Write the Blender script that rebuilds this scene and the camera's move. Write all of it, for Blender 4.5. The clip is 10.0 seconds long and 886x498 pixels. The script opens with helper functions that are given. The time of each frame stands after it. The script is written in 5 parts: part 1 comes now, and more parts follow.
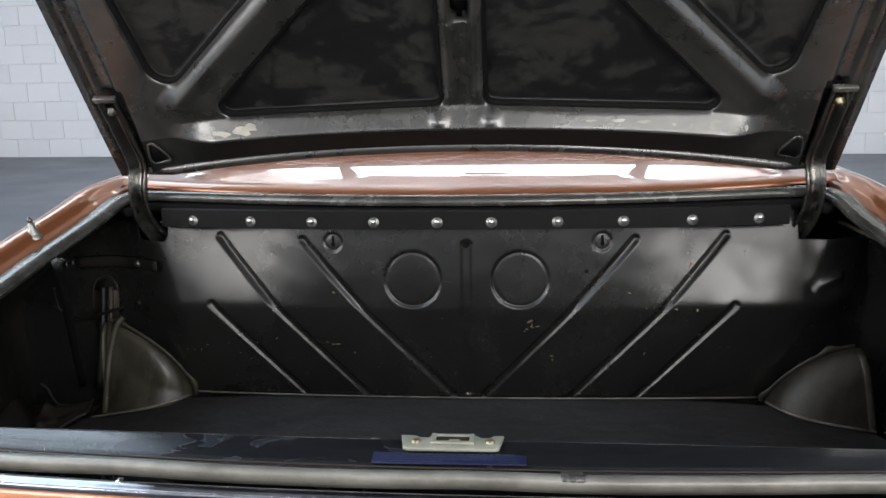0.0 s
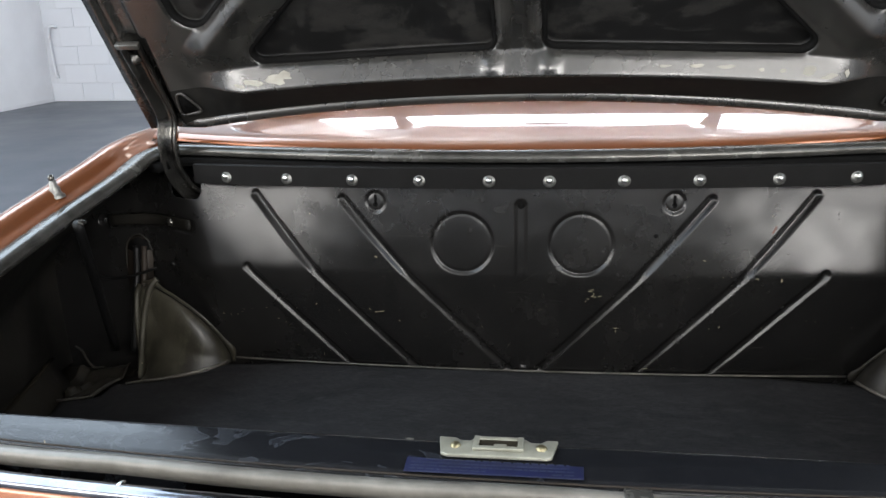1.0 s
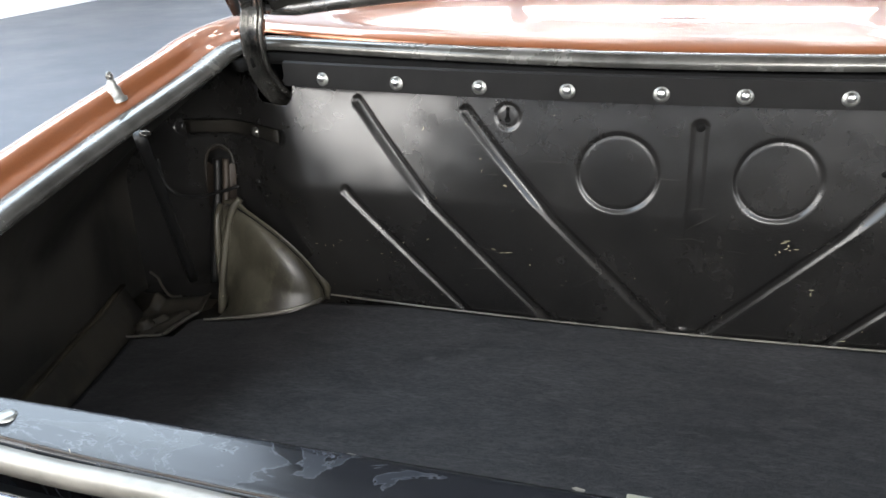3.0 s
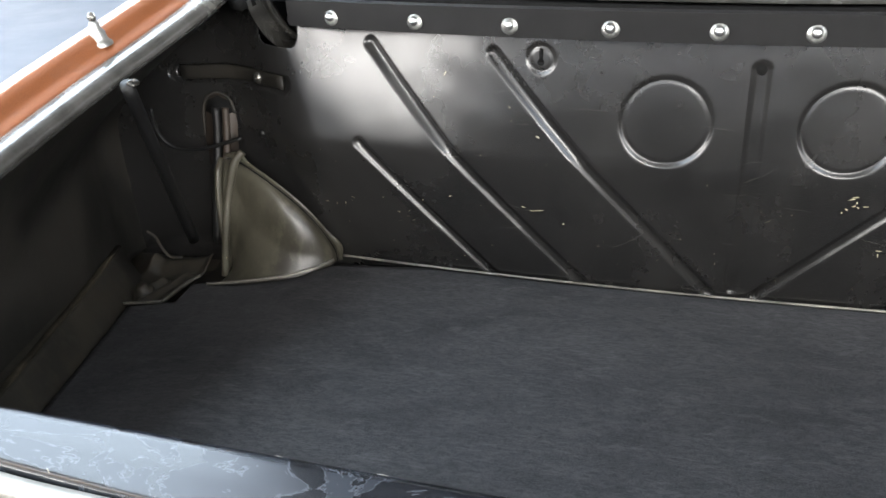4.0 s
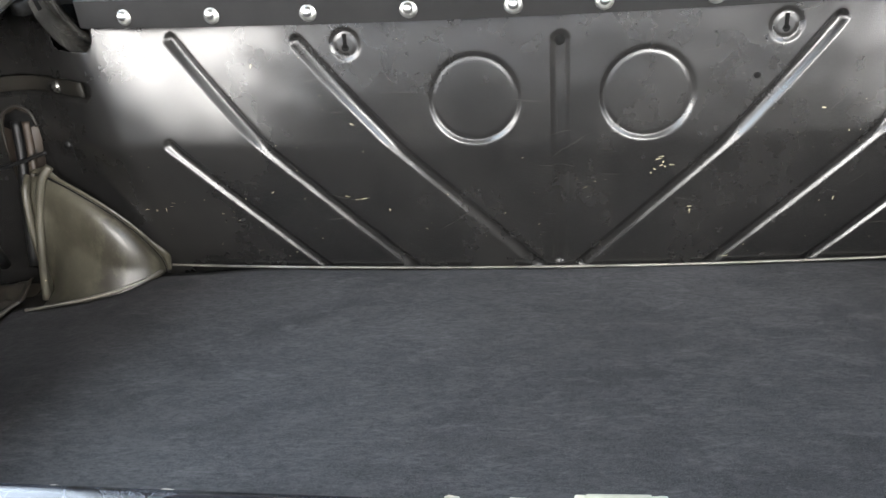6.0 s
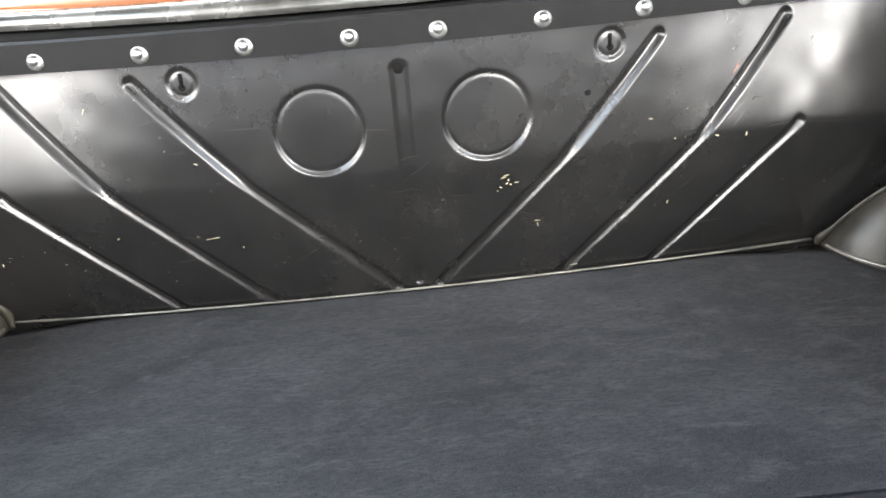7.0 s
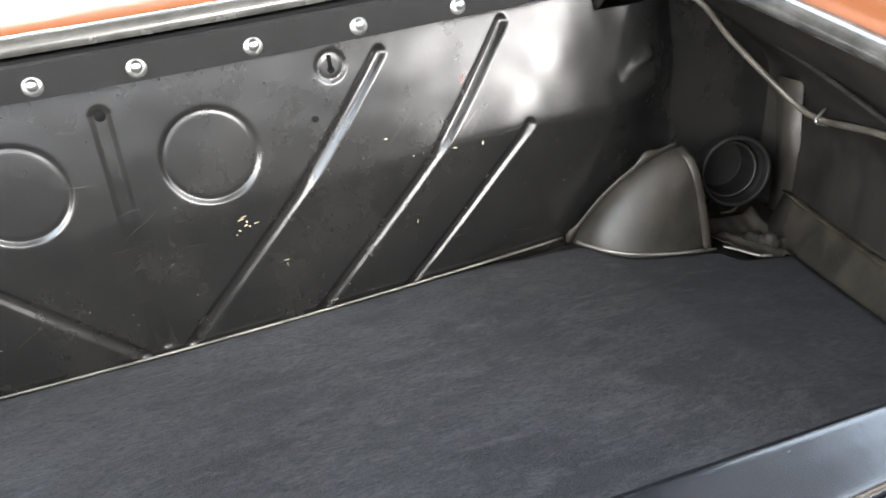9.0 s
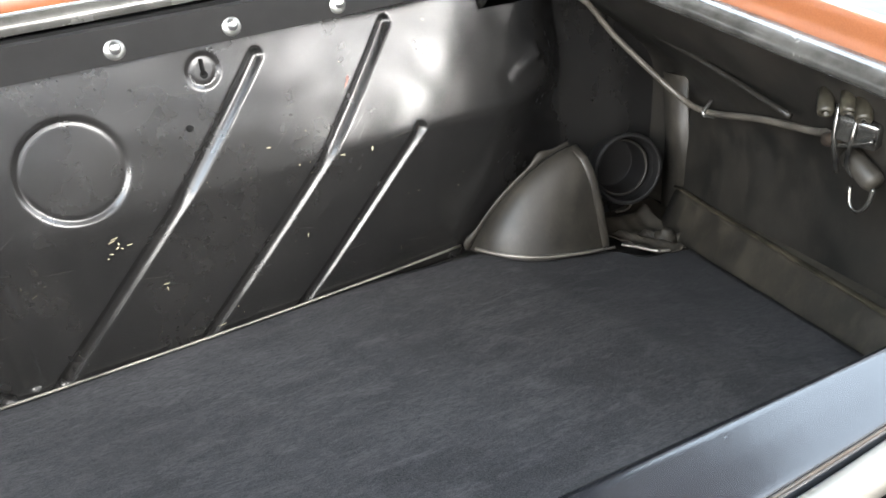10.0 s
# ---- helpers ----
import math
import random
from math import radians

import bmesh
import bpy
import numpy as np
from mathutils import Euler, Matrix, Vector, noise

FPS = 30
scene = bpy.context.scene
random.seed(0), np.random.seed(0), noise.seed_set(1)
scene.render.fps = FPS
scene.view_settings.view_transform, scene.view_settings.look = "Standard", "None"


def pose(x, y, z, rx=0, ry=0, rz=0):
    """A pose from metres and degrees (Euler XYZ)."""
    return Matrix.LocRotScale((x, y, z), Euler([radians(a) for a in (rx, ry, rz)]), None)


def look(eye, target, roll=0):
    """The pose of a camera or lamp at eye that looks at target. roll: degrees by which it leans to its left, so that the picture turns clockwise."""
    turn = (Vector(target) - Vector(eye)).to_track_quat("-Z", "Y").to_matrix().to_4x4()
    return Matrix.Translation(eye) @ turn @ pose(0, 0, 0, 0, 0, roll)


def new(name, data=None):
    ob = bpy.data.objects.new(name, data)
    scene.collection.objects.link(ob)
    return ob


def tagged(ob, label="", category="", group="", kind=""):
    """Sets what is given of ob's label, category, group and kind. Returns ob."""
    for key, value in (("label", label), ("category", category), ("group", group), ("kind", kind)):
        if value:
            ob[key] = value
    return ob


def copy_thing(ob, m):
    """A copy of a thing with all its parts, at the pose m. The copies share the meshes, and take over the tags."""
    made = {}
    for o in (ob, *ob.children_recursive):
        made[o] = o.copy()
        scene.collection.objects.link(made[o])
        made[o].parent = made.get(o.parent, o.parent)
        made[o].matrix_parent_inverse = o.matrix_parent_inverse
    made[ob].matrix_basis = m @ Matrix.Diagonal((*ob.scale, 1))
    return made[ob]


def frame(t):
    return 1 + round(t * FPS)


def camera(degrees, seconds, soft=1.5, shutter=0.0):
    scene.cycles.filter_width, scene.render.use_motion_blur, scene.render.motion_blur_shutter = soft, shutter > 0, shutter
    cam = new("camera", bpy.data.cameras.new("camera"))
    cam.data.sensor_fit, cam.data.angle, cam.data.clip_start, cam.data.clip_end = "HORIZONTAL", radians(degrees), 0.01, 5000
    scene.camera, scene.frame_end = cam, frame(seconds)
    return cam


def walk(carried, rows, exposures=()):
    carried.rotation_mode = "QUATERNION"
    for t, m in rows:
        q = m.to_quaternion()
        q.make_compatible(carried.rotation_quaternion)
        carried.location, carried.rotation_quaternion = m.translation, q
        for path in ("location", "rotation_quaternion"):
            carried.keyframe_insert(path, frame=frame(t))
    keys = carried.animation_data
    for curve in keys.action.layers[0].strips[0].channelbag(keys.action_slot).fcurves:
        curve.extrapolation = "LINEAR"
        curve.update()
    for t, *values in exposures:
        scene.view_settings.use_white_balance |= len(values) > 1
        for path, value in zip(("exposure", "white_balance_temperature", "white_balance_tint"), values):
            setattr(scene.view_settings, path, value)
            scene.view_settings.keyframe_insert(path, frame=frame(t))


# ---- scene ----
# camera
cam = camera(54.5, 10.0)
PATH = [
    (0, (0.0758, -0.9049, 1.1361), (-0.0762, 1.0406, 0.6981), -1.08),
    (0.5, (0.0759, -0.8338, 1.1365), (-0.1335, 1.0900, 0.6316), -1.36),
    (1, (0.0801, -0.7588, 1.1343), (-0.2138, 1.1373, 0.5700), -1.80),
    (1.5, (0.0632, -0.6958, 1.1132), (-0.2954, 1.1811, 0.5228), -1.87),
    (2, (0.0297, -0.6250, 1.1002), (-0.3813, 1.2267, 0.4660), -1.70),
    (2.5, (-0.0033, -0.5525, 1.1025), (-0.4556, 1.2622, 0.3938), -1.71),
    (3, (-0.0329, -0.4798, 1.0894), (-0.5285, 1.2944, 0.3104), -1.85),
    (3.2, (-0.0466, -0.4589, 1.0709), (-0.5490, 1.3105, 0.2855), -1.71),
    (4.3, (-0.0979, -0.3590, 1.0683), (-0.5830, 1.3366, 0.1250), -3.03),
    (4.5, (-0.1023, -0.3536, 1.0625), (-0.5637, 1.3450, 0.1127), -3.07),
    (5, (-0.0670, -0.3510, 1.0440), (-0.5057, 1.3625, 0.1104), -3.72),
    (5.5, (-0.0420, -0.3500, 1.0460), (-0.4001, 1.3830, 0.1141), -4.20),
    (5.7, (-0.0360, -0.3520, 1.0500), (-0.3426, 1.3881, 0.1129), -4.36),
    (6.8, (-0.0076, -0.3580, 1.0629), (0.0088, 1.4190, 0.1453), -4.53),
    (7, (-0.0080, -0.3533, 1.0718), (0.0688, 1.4156, 0.1416), -4.75),
    (7.5, (-0.0047, -0.3442, 1.0666), (0.2137, 1.4187, 0.1476), -4.92),
    (8, (0.0139, -0.3395, 1.0591), (0.3512, 1.4115, 0.1536), -5.48),
    (8.5, (0.0291, -0.3192, 1.0521), (0.4805, 1.4064, 0.1472), -5.99),
    (9, (0.0484, -0.3119, 1.0402), (0.6027, 1.3872, 0.1426), -6.37),
    (9.5, (0.0526, -0.2975, 1.0210), (0.7245, 1.3675, 0.1398), -6.36),
    (10, (0.0576, -0.2745, 1.0015), (0.8505, 1.3428, 0.1321), -6.28),
]
walk(cam, [(t, look(eye, target, roll)) for t, eye, target, roll in PATH],
     [(0, -0.60), (1.5, -0.30), (3, 0.5), (4.5, 1.22), (5.5, 1.45), (7.5, 1.70), (10, 1.78)])

# ---- world and light ----
world = bpy.data.worlds.new("sky")
scene.world = world
world.use_nodes = True
wn, wl = world.node_tree.nodes, world.node_tree.links
sky = wn.new("ShaderNodeTexSky")
sky.sky_type = "NISHITA"
sky.sun_disc = False
sky.sun_elevation, sky.sun_rotation = radians(40), radians(150)
wl.new(sky.outputs[0], wn["Background"].inputs["Color"])
wn["Background"].inputs["Strength"].default_value = 0.12
scene.view_settings.exposure = 0.0


def area(name, m, sx, sy, watts, colour):
    data = bpy.data.lights.new(name, "AREA")
    data.shape, data.size, data.size_y, data.energy, data.color = "RECTANGLE", sx, sy, watts, colour
    ob = new(name, data)
    ob.matrix_world = m
    return ob


ROOM_W, ROOM_E, ROOM_N, ROOM_S, ROOM_H = -6.90, 6.40, 9.05, -6.0, 4.2
ROOM = pose(0, 0, 0, 0, 0, -3)  # the room stands three degrees askew to the car
DAY = (1.0, 0.968, 0.93)
# daylight standing in the openings of the south, west and east walls
area("daylight_south", ROOM @ look((-1.4, ROOM_S + 0.05, 2.6), (-1.4, 0, 2.6)), 4.8, 2.4, 75, DAY)
for x, wide, watts in ((-5.0, 2.2, 300), (3.7, 5.0, 580)):
    area("daylight_south_bay", ROOM @ look((x, ROOM_S + 0.05, 3.05), (x, 0, 3.05)), wide, 1.9, watts, DAY)
area("daylight_west", ROOM @ look((ROOM_W + 0.05, -3.5, 2.85), (0, -3.5, 2.85)), 4.6, 2.3, 380, DAY)
area("daylight_east", ROOM @ look((ROOM_E - 0.05, -3.5, 2.85), (0, -3.5, 2.85)), 4.6, 2.3, 120, DAY)
# wide opening in the north wall
area("daylight_north", ROOM @ look((-0.45, ROOM_N - 0.05, 2.0), (-0.45, 0, 1.95)), 6.1, 2.1, 520, (0.90, 0.95, 1.0))
# long rooflights on both sides of the ridge
for x, wide, watts in ((-3.8, 3.2, 640), (4.2, 2.4, 230)):
    area("rooflight", ROOM @ look((x, 1.0, ROOM_H - 0.05), (x, 1.0, 0)), wide, 8.0, watts, (0.72, 0.86, 1.0))

# ---- materials ----


def nodes_of(name):
    m = bpy.data.materials.new(name)
    m.use_nodes = True
    return m, m.node_tree.nodes, m.node_tree.links, m.node_tree.nodes["Principled BSDF"]


def tex_noise(n, l, scale, detail=4.0, rough=0.55, stretch=None, dist=0.0):
    co = n.new("ShaderNodeTexCoord")
    t = n.new("ShaderNodeTexNoise")
    t.inputs["Scale"].default_value, t.inputs["Detail"].default_value = scale, detail
    t.inputs["Roughness"].default_value, t.inputs["Distortion"].default_value = rough, dist
    if stretch:
        mp = n.new("ShaderNodeMapping")
        mp.inputs["Scale"].default_value = stretch
        l.new(co.outputs["Object"], mp.inputs["Vector"])
        l.new(mp.outputs[0], t.inputs["Vector"])
    else:
        l.new(co.outputs["Object"], t.inputs["Vector"])
    return t.outputs["Fac"]


def ramp(n, l, fac, stops):
    r = n.new("ShaderNodeValToRGB")
    while len(r.color_ramp.elements) < len(stops):
        r.color_ramp.elements.new(0.5)
    for e, (p, c) in zip(r.color_ramp.elements, stops):
        e.position, e.color = p, (*c, 1) if len(c) == 3 else c
    l.new(fac, r.inputs["Fac"])
    return r.outputs["Color"]


def mixc(n, l, fac, a, b):
    m = n.new("ShaderNodeMix")
    m.data_type = "RGBA"
    l.new(fac, m.inputs["Factor"])
    for k, v in (("A", a), ("B", b)):
        s = [i for i in m.inputs if i.name == k and i.type == "RGBA"][0]
        if isinstance(v, tuple):
            s.default_value = (*v, 1)
        else:
            l.new(v, s)
    return [o for o in m.outputs if o.type == "RGBA"][0]


def span(n, l, fac, a0, a1, b0, b1):
    m = n.new("ShaderNodeMapRange")
    l.new(fac, m.inputs[0])
    for i, v in enumerate((a0, a1, b0, b1)):
        m.inputs[i + 1].default_value = v
    return m.outputs[0]


def bump(n, l, height, strength, distance, p):
    b = n.new("ShaderNodeBump")
    b.inputs["Strength"].default_value, b.inputs["Distance"].default_value = strength, distance
    l.new(height, b.inputs["Height"])
    l.new(b.outputs[0], p.inputs["Normal"])


def flecks(n, l, scale, size, keep):
    """Small chips: cells of a Voronoi pattern cut by distance, few of them kept."""
    co = n.new("ShaderNodeTexCoord")
    v = n.new("ShaderNodeTexVoronoi")
    v.inputs["Scale"].default_value = scale
    l.new(co.outputs["Object"], v.inputs["Vector"])
    near = span(n, l, v.outputs["Distance"], size, size * 1.25, 1, 0)
    some = n.new("ShaderNodeMath")
    some.operation = "GREATER_THAN"
    sep = n.new("ShaderNodeSeparateColor")
    l.new(v.outputs["Color"], sep.inputs[0])
    l.new(sep.outputs[0], some.inputs[0])
    some.inputs[1].default_value = keep
    mul = n.new("ShaderNodeMath")
    mul.operation = "MULTIPLY"
    l.new(near, mul.inputs[0])
    l.new(some.outputs[0], mul.inputs[1])
    return mul.outputs[0]


def black_enamel(name, base=(0.0070, 0.0069, 0.0066), rough=(0.24, 0.29), dust=(0.0165, 0.0155, 0.0135), chips=False, big=3.0, wave=0.0012, spec=0.5, mottle=0.7):
    m, n, l, p = nodes_of(name)
    blot = tex_noise(n, l, big, 5, 0.6)
    fine = tex_noise(n, l, 60, 3, 0.6)
    col = mixc(n, l, span(n, l, blot, 0.45, 0.7, 0, 1), base, dust)
    if chips:
        f = flecks(n, l, 38, 0.04, 0.975)
        col = mixc(n, l, f, col, (0.42, 0.38, 0.26))
    rub = tex_noise(n, l, 8, 6, 0.6, (1.6, 1, 1))
    mott = tex_noise(n, l, 48, 6, 0.7, (1, 1, 0.6))
    col = mixc(n, l, span(n, l, mott, 0.48, 0.66, 0, mottle), col, dust)
    col = mixc(n, l, span(n, l, rub, 0.45, 0.75, 0, 0.5), col, dust)
    l.new(col, p.inputs["Base Color"])
    a = n.new("ShaderNodeMath")
    a.operation = "ADD"
    l.new(span(n, l, blot, 0.3, 0.7, rough[0], rough[1]), a.inputs[0])
    l.new(span(n, l, fine, 0.3, 0.7, -0.006, 0.006), a.inputs[1])
    a2 = n.new("ShaderNodeMath")
    a2.operation = "ADD"
    l.new(a.outputs[0], a2.inputs[0])
    l.new(span(n, l, rub, 0.35, 0.7, -0.008, 0.012), a2.inputs[1])
    l.new(a2.outputs[0], p.inputs["Roughness"])
    p.inputs["Specular IOR Level"].default_value = spec
    mid = tex_noise(n, l, 14, 2, 0.4)
    peel = n.new("ShaderNodeMath")
    peel.operation = "MULTIPLY_ADD"
    l.new(tex_noise(n, l, 110, 3, 0.6, (0.3, 1, 1.5)), peel.inputs[0])
    peel.inputs[1].default_value = 0.045
    l.new(mid, peel.inputs[2])
    bump(n, l, peel.outputs[0], 0.35, wave, p)
    return m


def worn_metal(name, a, b, rough=0.35, metal=0.7, scale=18, stretch=None):
    m, n, l, p = nodes_of(name)
    f = tex_noise(n, l, scale, 6, 0.65, stretch)
    l.new(ramp(n, l, f, [(0.35, a), (0.62, b)]), p.inputs["Base Color"])
    p.inputs["Metallic"].default_value = metal
    l.new(span(n, l, f, 0.3, 0.7, rough - 0.1, rough + 0.12), p.inputs["Roughness"])
    bump(n, l, f, 0.2, 0.001, p)
    return m


def plain(name, c, rough=0.5, metal=0.0, var=0.15, scale=30, spec=0.5):
    m, n, l, p = nodes_of(name)
    f = tex_noise(n, l, scale, 4)
    lo, hi = tuple(v * (1 - var) for v in c), tuple(min(1, v * (1 + var)) for v in c)
    l.new(ramp(n, l, f, [(0.35, lo), (0.65, hi)]), p.inputs["Base Color"])
    p.inputs["Roughness"].default_value, p.inputs["Metallic"].default_value = rough, metal
    p.inputs["Specular IOR Level"].default_value = spec
    return m


def stained(name, dark, mid, pale, scale, rough):
    """Old paint with sharp-edged stains over a mottled ground."""
    m, n, l, p = nodes_of(name)
    big = tex_noise(n, l, scale, 12, 0.76, (1, 1.4, 1.4), 0.35)
    small = tex_noise(n, l, 34, 6, 0.65, (1, 2.0, 2.0))
    ground = mixc(n, l, span(n, l, small, 0.3, 0.7, 0, 1), mid, pale)
    l.new(mixc(n, l, span(n, l, big, 0.480, 0.530, 0, 1), dark, ground), p.inputs["Base Color"])
    l.new(span(n, l, big, 0.46, 0.52, rough - 0.08, rough + 0.08), p.inputs["Roughness"])
    p.inputs["Specular IOR Level"].default_value = 0.4
    bump(n, l, small, 0.25, 0.001, p)
    return m


def worn_sill():
    """Glossy black worn through in ragged patches, more of them to the west, whose rims show pale."""
    m, n, l, p = nodes_of("rubbed_sill_paint")
    big = tex_noise(n, l, 10, 8, 0.62, (1, 2.2, 1), 0.7)
    fine = tex_noise(n, l, 70, 3, 0.6)
    co, sep = n.new("ShaderNodeTexCoord"), n.new("ShaderNodeSeparateXYZ")
    l.new(co.outputs["Object"], sep.inputs[0])
    val = n.new("ShaderNodeMath")
    val.operation = "ADD"
    l.new(big, val.inputs[0])
    l.new(span(n, l, sep.outputs[0], -0.55, 0.10, 0.055, -0.130), val.inputs[1])
    worn = span(n, l, val.outputs[0], 0.520, 0.526, 0, 1)
    edge = n.new("ShaderNodeMath")
    edge.operation = "MULTIPLY"
    l.new(span(n, l, val.outputs[0], 0.516, 0.521, 0, 1), edge.inputs[0])
    l.new(span(n, l, val.outputs[0], 0.523, 0.530, 1, 0), edge.inputs[1])
    c = mixc(n, l, worn, (0.0070, 0.0076, 0.0092), (0.0150, 0.0170, 0.0215))
    c = mixc(n, l, span(n, l, fine, 0.35, 0.7, 0, 0.35), c, (0.014, 0.015, 0.018))
    l.new(mixc(n, l, edge.outputs[0], c, (0.044, 0.049, 0.058)), p.inputs["Base Color"])
    l.new(span(n, l, val.outputs[0], 0.50, 0.54, 0.18, 0.27), p.inputs["Roughness"])
    p.inputs["Specular IOR Level"].default_value = 0.38
    bump(n, l, fine, 0.15, 0.0006, p)
    return m


M_BLACK = black_enamel("black_enamel", (0.0076, 0.0074, 0.0073), (0.24, 0.30), (0.0152, 0.0146, 0.0138), wave=0.0007, mottle=0.3)
M_SIDE = black_enamel("dusty_black_enamel", (0.007, 0.0068, 0.006), (0.40, 0.6), (0.0190, 0.0168, 0.0138), True, 6.0, 0.002, 0.25)
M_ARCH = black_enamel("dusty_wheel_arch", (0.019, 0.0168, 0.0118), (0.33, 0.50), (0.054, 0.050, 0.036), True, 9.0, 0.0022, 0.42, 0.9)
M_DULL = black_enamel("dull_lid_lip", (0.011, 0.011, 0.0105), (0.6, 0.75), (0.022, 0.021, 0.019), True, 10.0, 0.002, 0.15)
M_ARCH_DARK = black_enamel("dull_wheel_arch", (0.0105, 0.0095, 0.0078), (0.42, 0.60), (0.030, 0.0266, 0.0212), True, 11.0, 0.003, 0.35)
M_DUST = black_enamel("dusty_bracket", (0.012, 0.0106, 0.0085), (0.5, 0.7), (0.030, 0.0255, 0.0185), True, 22.0, 0.004, 0.25)
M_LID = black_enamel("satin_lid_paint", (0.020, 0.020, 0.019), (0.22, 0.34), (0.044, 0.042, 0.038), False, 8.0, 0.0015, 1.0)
M_TAR = stained("stained_lid_skin", (0.008, 0.008, 0.008), (0.0150, 0.0147, 0.0140), (0.0270, 0.0260, 0.0240), 7.5, 0.5)
M_SILL = worn_sill()
M_GUTTER = worn_metal("worn_grey_gutter", (0.045, 0.044, 0.040), (0.115, 0.113, 0.105), 0.22, 0.5, 14)
M_SEAL = worn_metal("pale_seal_strip", (0.135, 0.129, 0.113), (0.235, 0.225, 0.20), 0.36, 0.2, 14)
M_CHROME = worn_metal("chrome", (0.60, 0.60, 0.60), (0.70, 0.70, 0.69), 0.16, 1.0, 40)
M_TRIM = worn_metal("dull_chrome_trim", (0.19, 0.20, 0.225), (0.27, 0.28, 0.31), 0.14, 1.0, 30)
M_ZINC = worn_metal("zinc_plate", (0.22, 0.22, 0.178), (0.32, 0.32, 0.265), 0.42, 0.3, 30)
M_WASHER = worn_metal("cup_washer", (0.20, 0.20, 0.19), (0.32, 0.32, 0.30), 0.42, 0.85, 60)
M_BRASS = worn_metal("brass_screw", (0.24, 0.21, 0.13), (0.38, 0.34, 0.21), 0.4, 1.0, 30)
M_STEEL = worn_metal("dark_steel", (0.028, 0.027, 0.026), (0.15, 0.145, 0.132), 0.18, 0.85, 25)
M_BROWN = worn_metal("rusty_brown_tube", (0.009, 0.0058, 0.0036), (0.022, 0.0138, 0.0078), 0.6, 0.0, 25)
M_RUBBER = plain("black_rubber", (0.005, 0.005, 0.005), 0.45, spec=0.22)
M_STRIP = plain("matt_black_strip", (0.006, 0.0058, 0.0058), 0.6, spec=0.14)
M_SEALER = plain("dark_sealer", (0.006, 0.006, 0.006), 0.8, spec=0.1)
M_SCREW = worn_metal("bright_screw", (0.62, 0.62, 0.60), (0.78, 0.78, 0.76), 0.34, 1.0, 80)
# near-black colour that stands in for shade in holes and gaps
M_SHADE = plain("painted_shade", (0.004, 0.004, 0.004), 0.9, spec=0.1)
M_OLIVE = plain("olive_dust", (0.024, 0.020, 0.0135), 0.85, var=0.5, scale=25, spec=0.1)
M_BARE = worn_metal("bare_seam", (0.07, 0.066, 0.058), (0.20, 0.185, 0.16), 0.35, 0.5, 14)
M_LOOM = plain("grey_taped_loom", (0.058, 0.052, 0.043), 0.45, var=0.35)
M_WHITE = plain("white_wall_paint", (0.72, 0.72, 0.74), 0.55, var=0.03, scale=3)
M_MORTAR = plain("white_painted_joint", (0.66, 0.66, 0.68), 0.7, var=0.04, scale=5)
M_CEIL = plain("grey_ceiling_boards", (0.45, 0.45, 0.45), 0.8, var=0.03, scale=2)
M_FRAME = plain("white_window_frame", (0.7, 0.7, 0.7), 0.5)
M_BLUE = plain("blue_sticker", (0.0045, 0.0072, 0.040), 0.5)
M_PALEINK = plain("pale_print", (0.020, 0.026, 0.056), 0.5)


def copper_paint():
    m, n, l, p = nodes_of("copper_metallic_paint")
    f = tex_noise(n, l, 900, 2)
    l.new(ramp(n, l, f, [(0.3, (0.24, 0.080, 0.029)), (0.7, (0.30, 0.106, 0.042))]), p.inputs["Base Color"])
    p.inputs["Metallic"].default_value, p.inputs["Roughness"].default_value = 0.55, 0.34
    p.inputs["Coat Weight"].default_value, p.inputs["Coat Roughness"].default_value = 1.0, 0.03
    return m


def carpet():
    m, n, l, p = nodes_of("charcoal_felt_mat")
    blot = tex_noise(n, l, 5, 9, 0.70, (1, 1.5, 1), 0.8)
    streak = tex_noise(n, l, 20, 8, 0.72, (1, 2.2, 1), 0.5)
    pile = tex_noise(n, l, 780, 3, 0.75)
    weave = tex_noise(n, l, 95, 6, 0.78, (1, 2.6, 1))
    a = mixc(n, l, span(n, l, blot, 0.38, 0.64, 0, 1), (0.0142, 0.0137, 0.0142), (0.0370, 0.0356, 0.0362))
    a = mixc(n, l, span(n, l, streak, 0.50, 0.68, 0, 0.75), a, (0.056, 0.054, 0.0545))
    a = mixc(n, l, span(n, l, weave, 0.38, 0.60, 0.75, 0), a, (0.0085, 0.0085, 0.0098))
    b = mixc(n, l, span(n, l, pile, 0.42, 0.75, 0, 0.7), a, (0.060, 0.058, 0.060))
    f = flecks(n, l, 26, 0.05, 0.985)
    l.new(mixc(n, l, f, b, (0.075, 0.075, 0.08)), p.inputs["Base Color"])
    p.inputs["Roughness"].default_value, p.inputs["Specular IOR Level"].default_value = 0.95, 0.15
    p.inputs["Sheen Weight"].default_value = 0.0
    h = n.new("ShaderNodeMath")
    h.operation = "ADD"
    l.new(pile, h.inputs[0])
    l.new(weave, h.inputs[1])
    bump(n, l, h.outputs[0], 0.45, 0.0014, p)
    return m


def floor_paint():
    m, n, l, p = nodes_of("grey_epoxy_floor")
    f = tex_noise(n, l, 1.3, 6, 0.6)
    l.new(ramp(n, l, f, [(0.3, (0.050, 0.059, 0.072)), (0.7, (0.068, 0.078, 0.093))]), p.inputs["Base Color"])
    l.new(span(n, l, f, 0.3, 0.7, 0.32, 0.5), p.inputs["Roughness"])
    return m


def lamp_glow(name, c, s):
    m, n, l, p = nodes_of(name)
    p.inputs["Emission Color"].default_value, p.inputs["Emission Strength"].default_value = (*c, 1), s
    return m


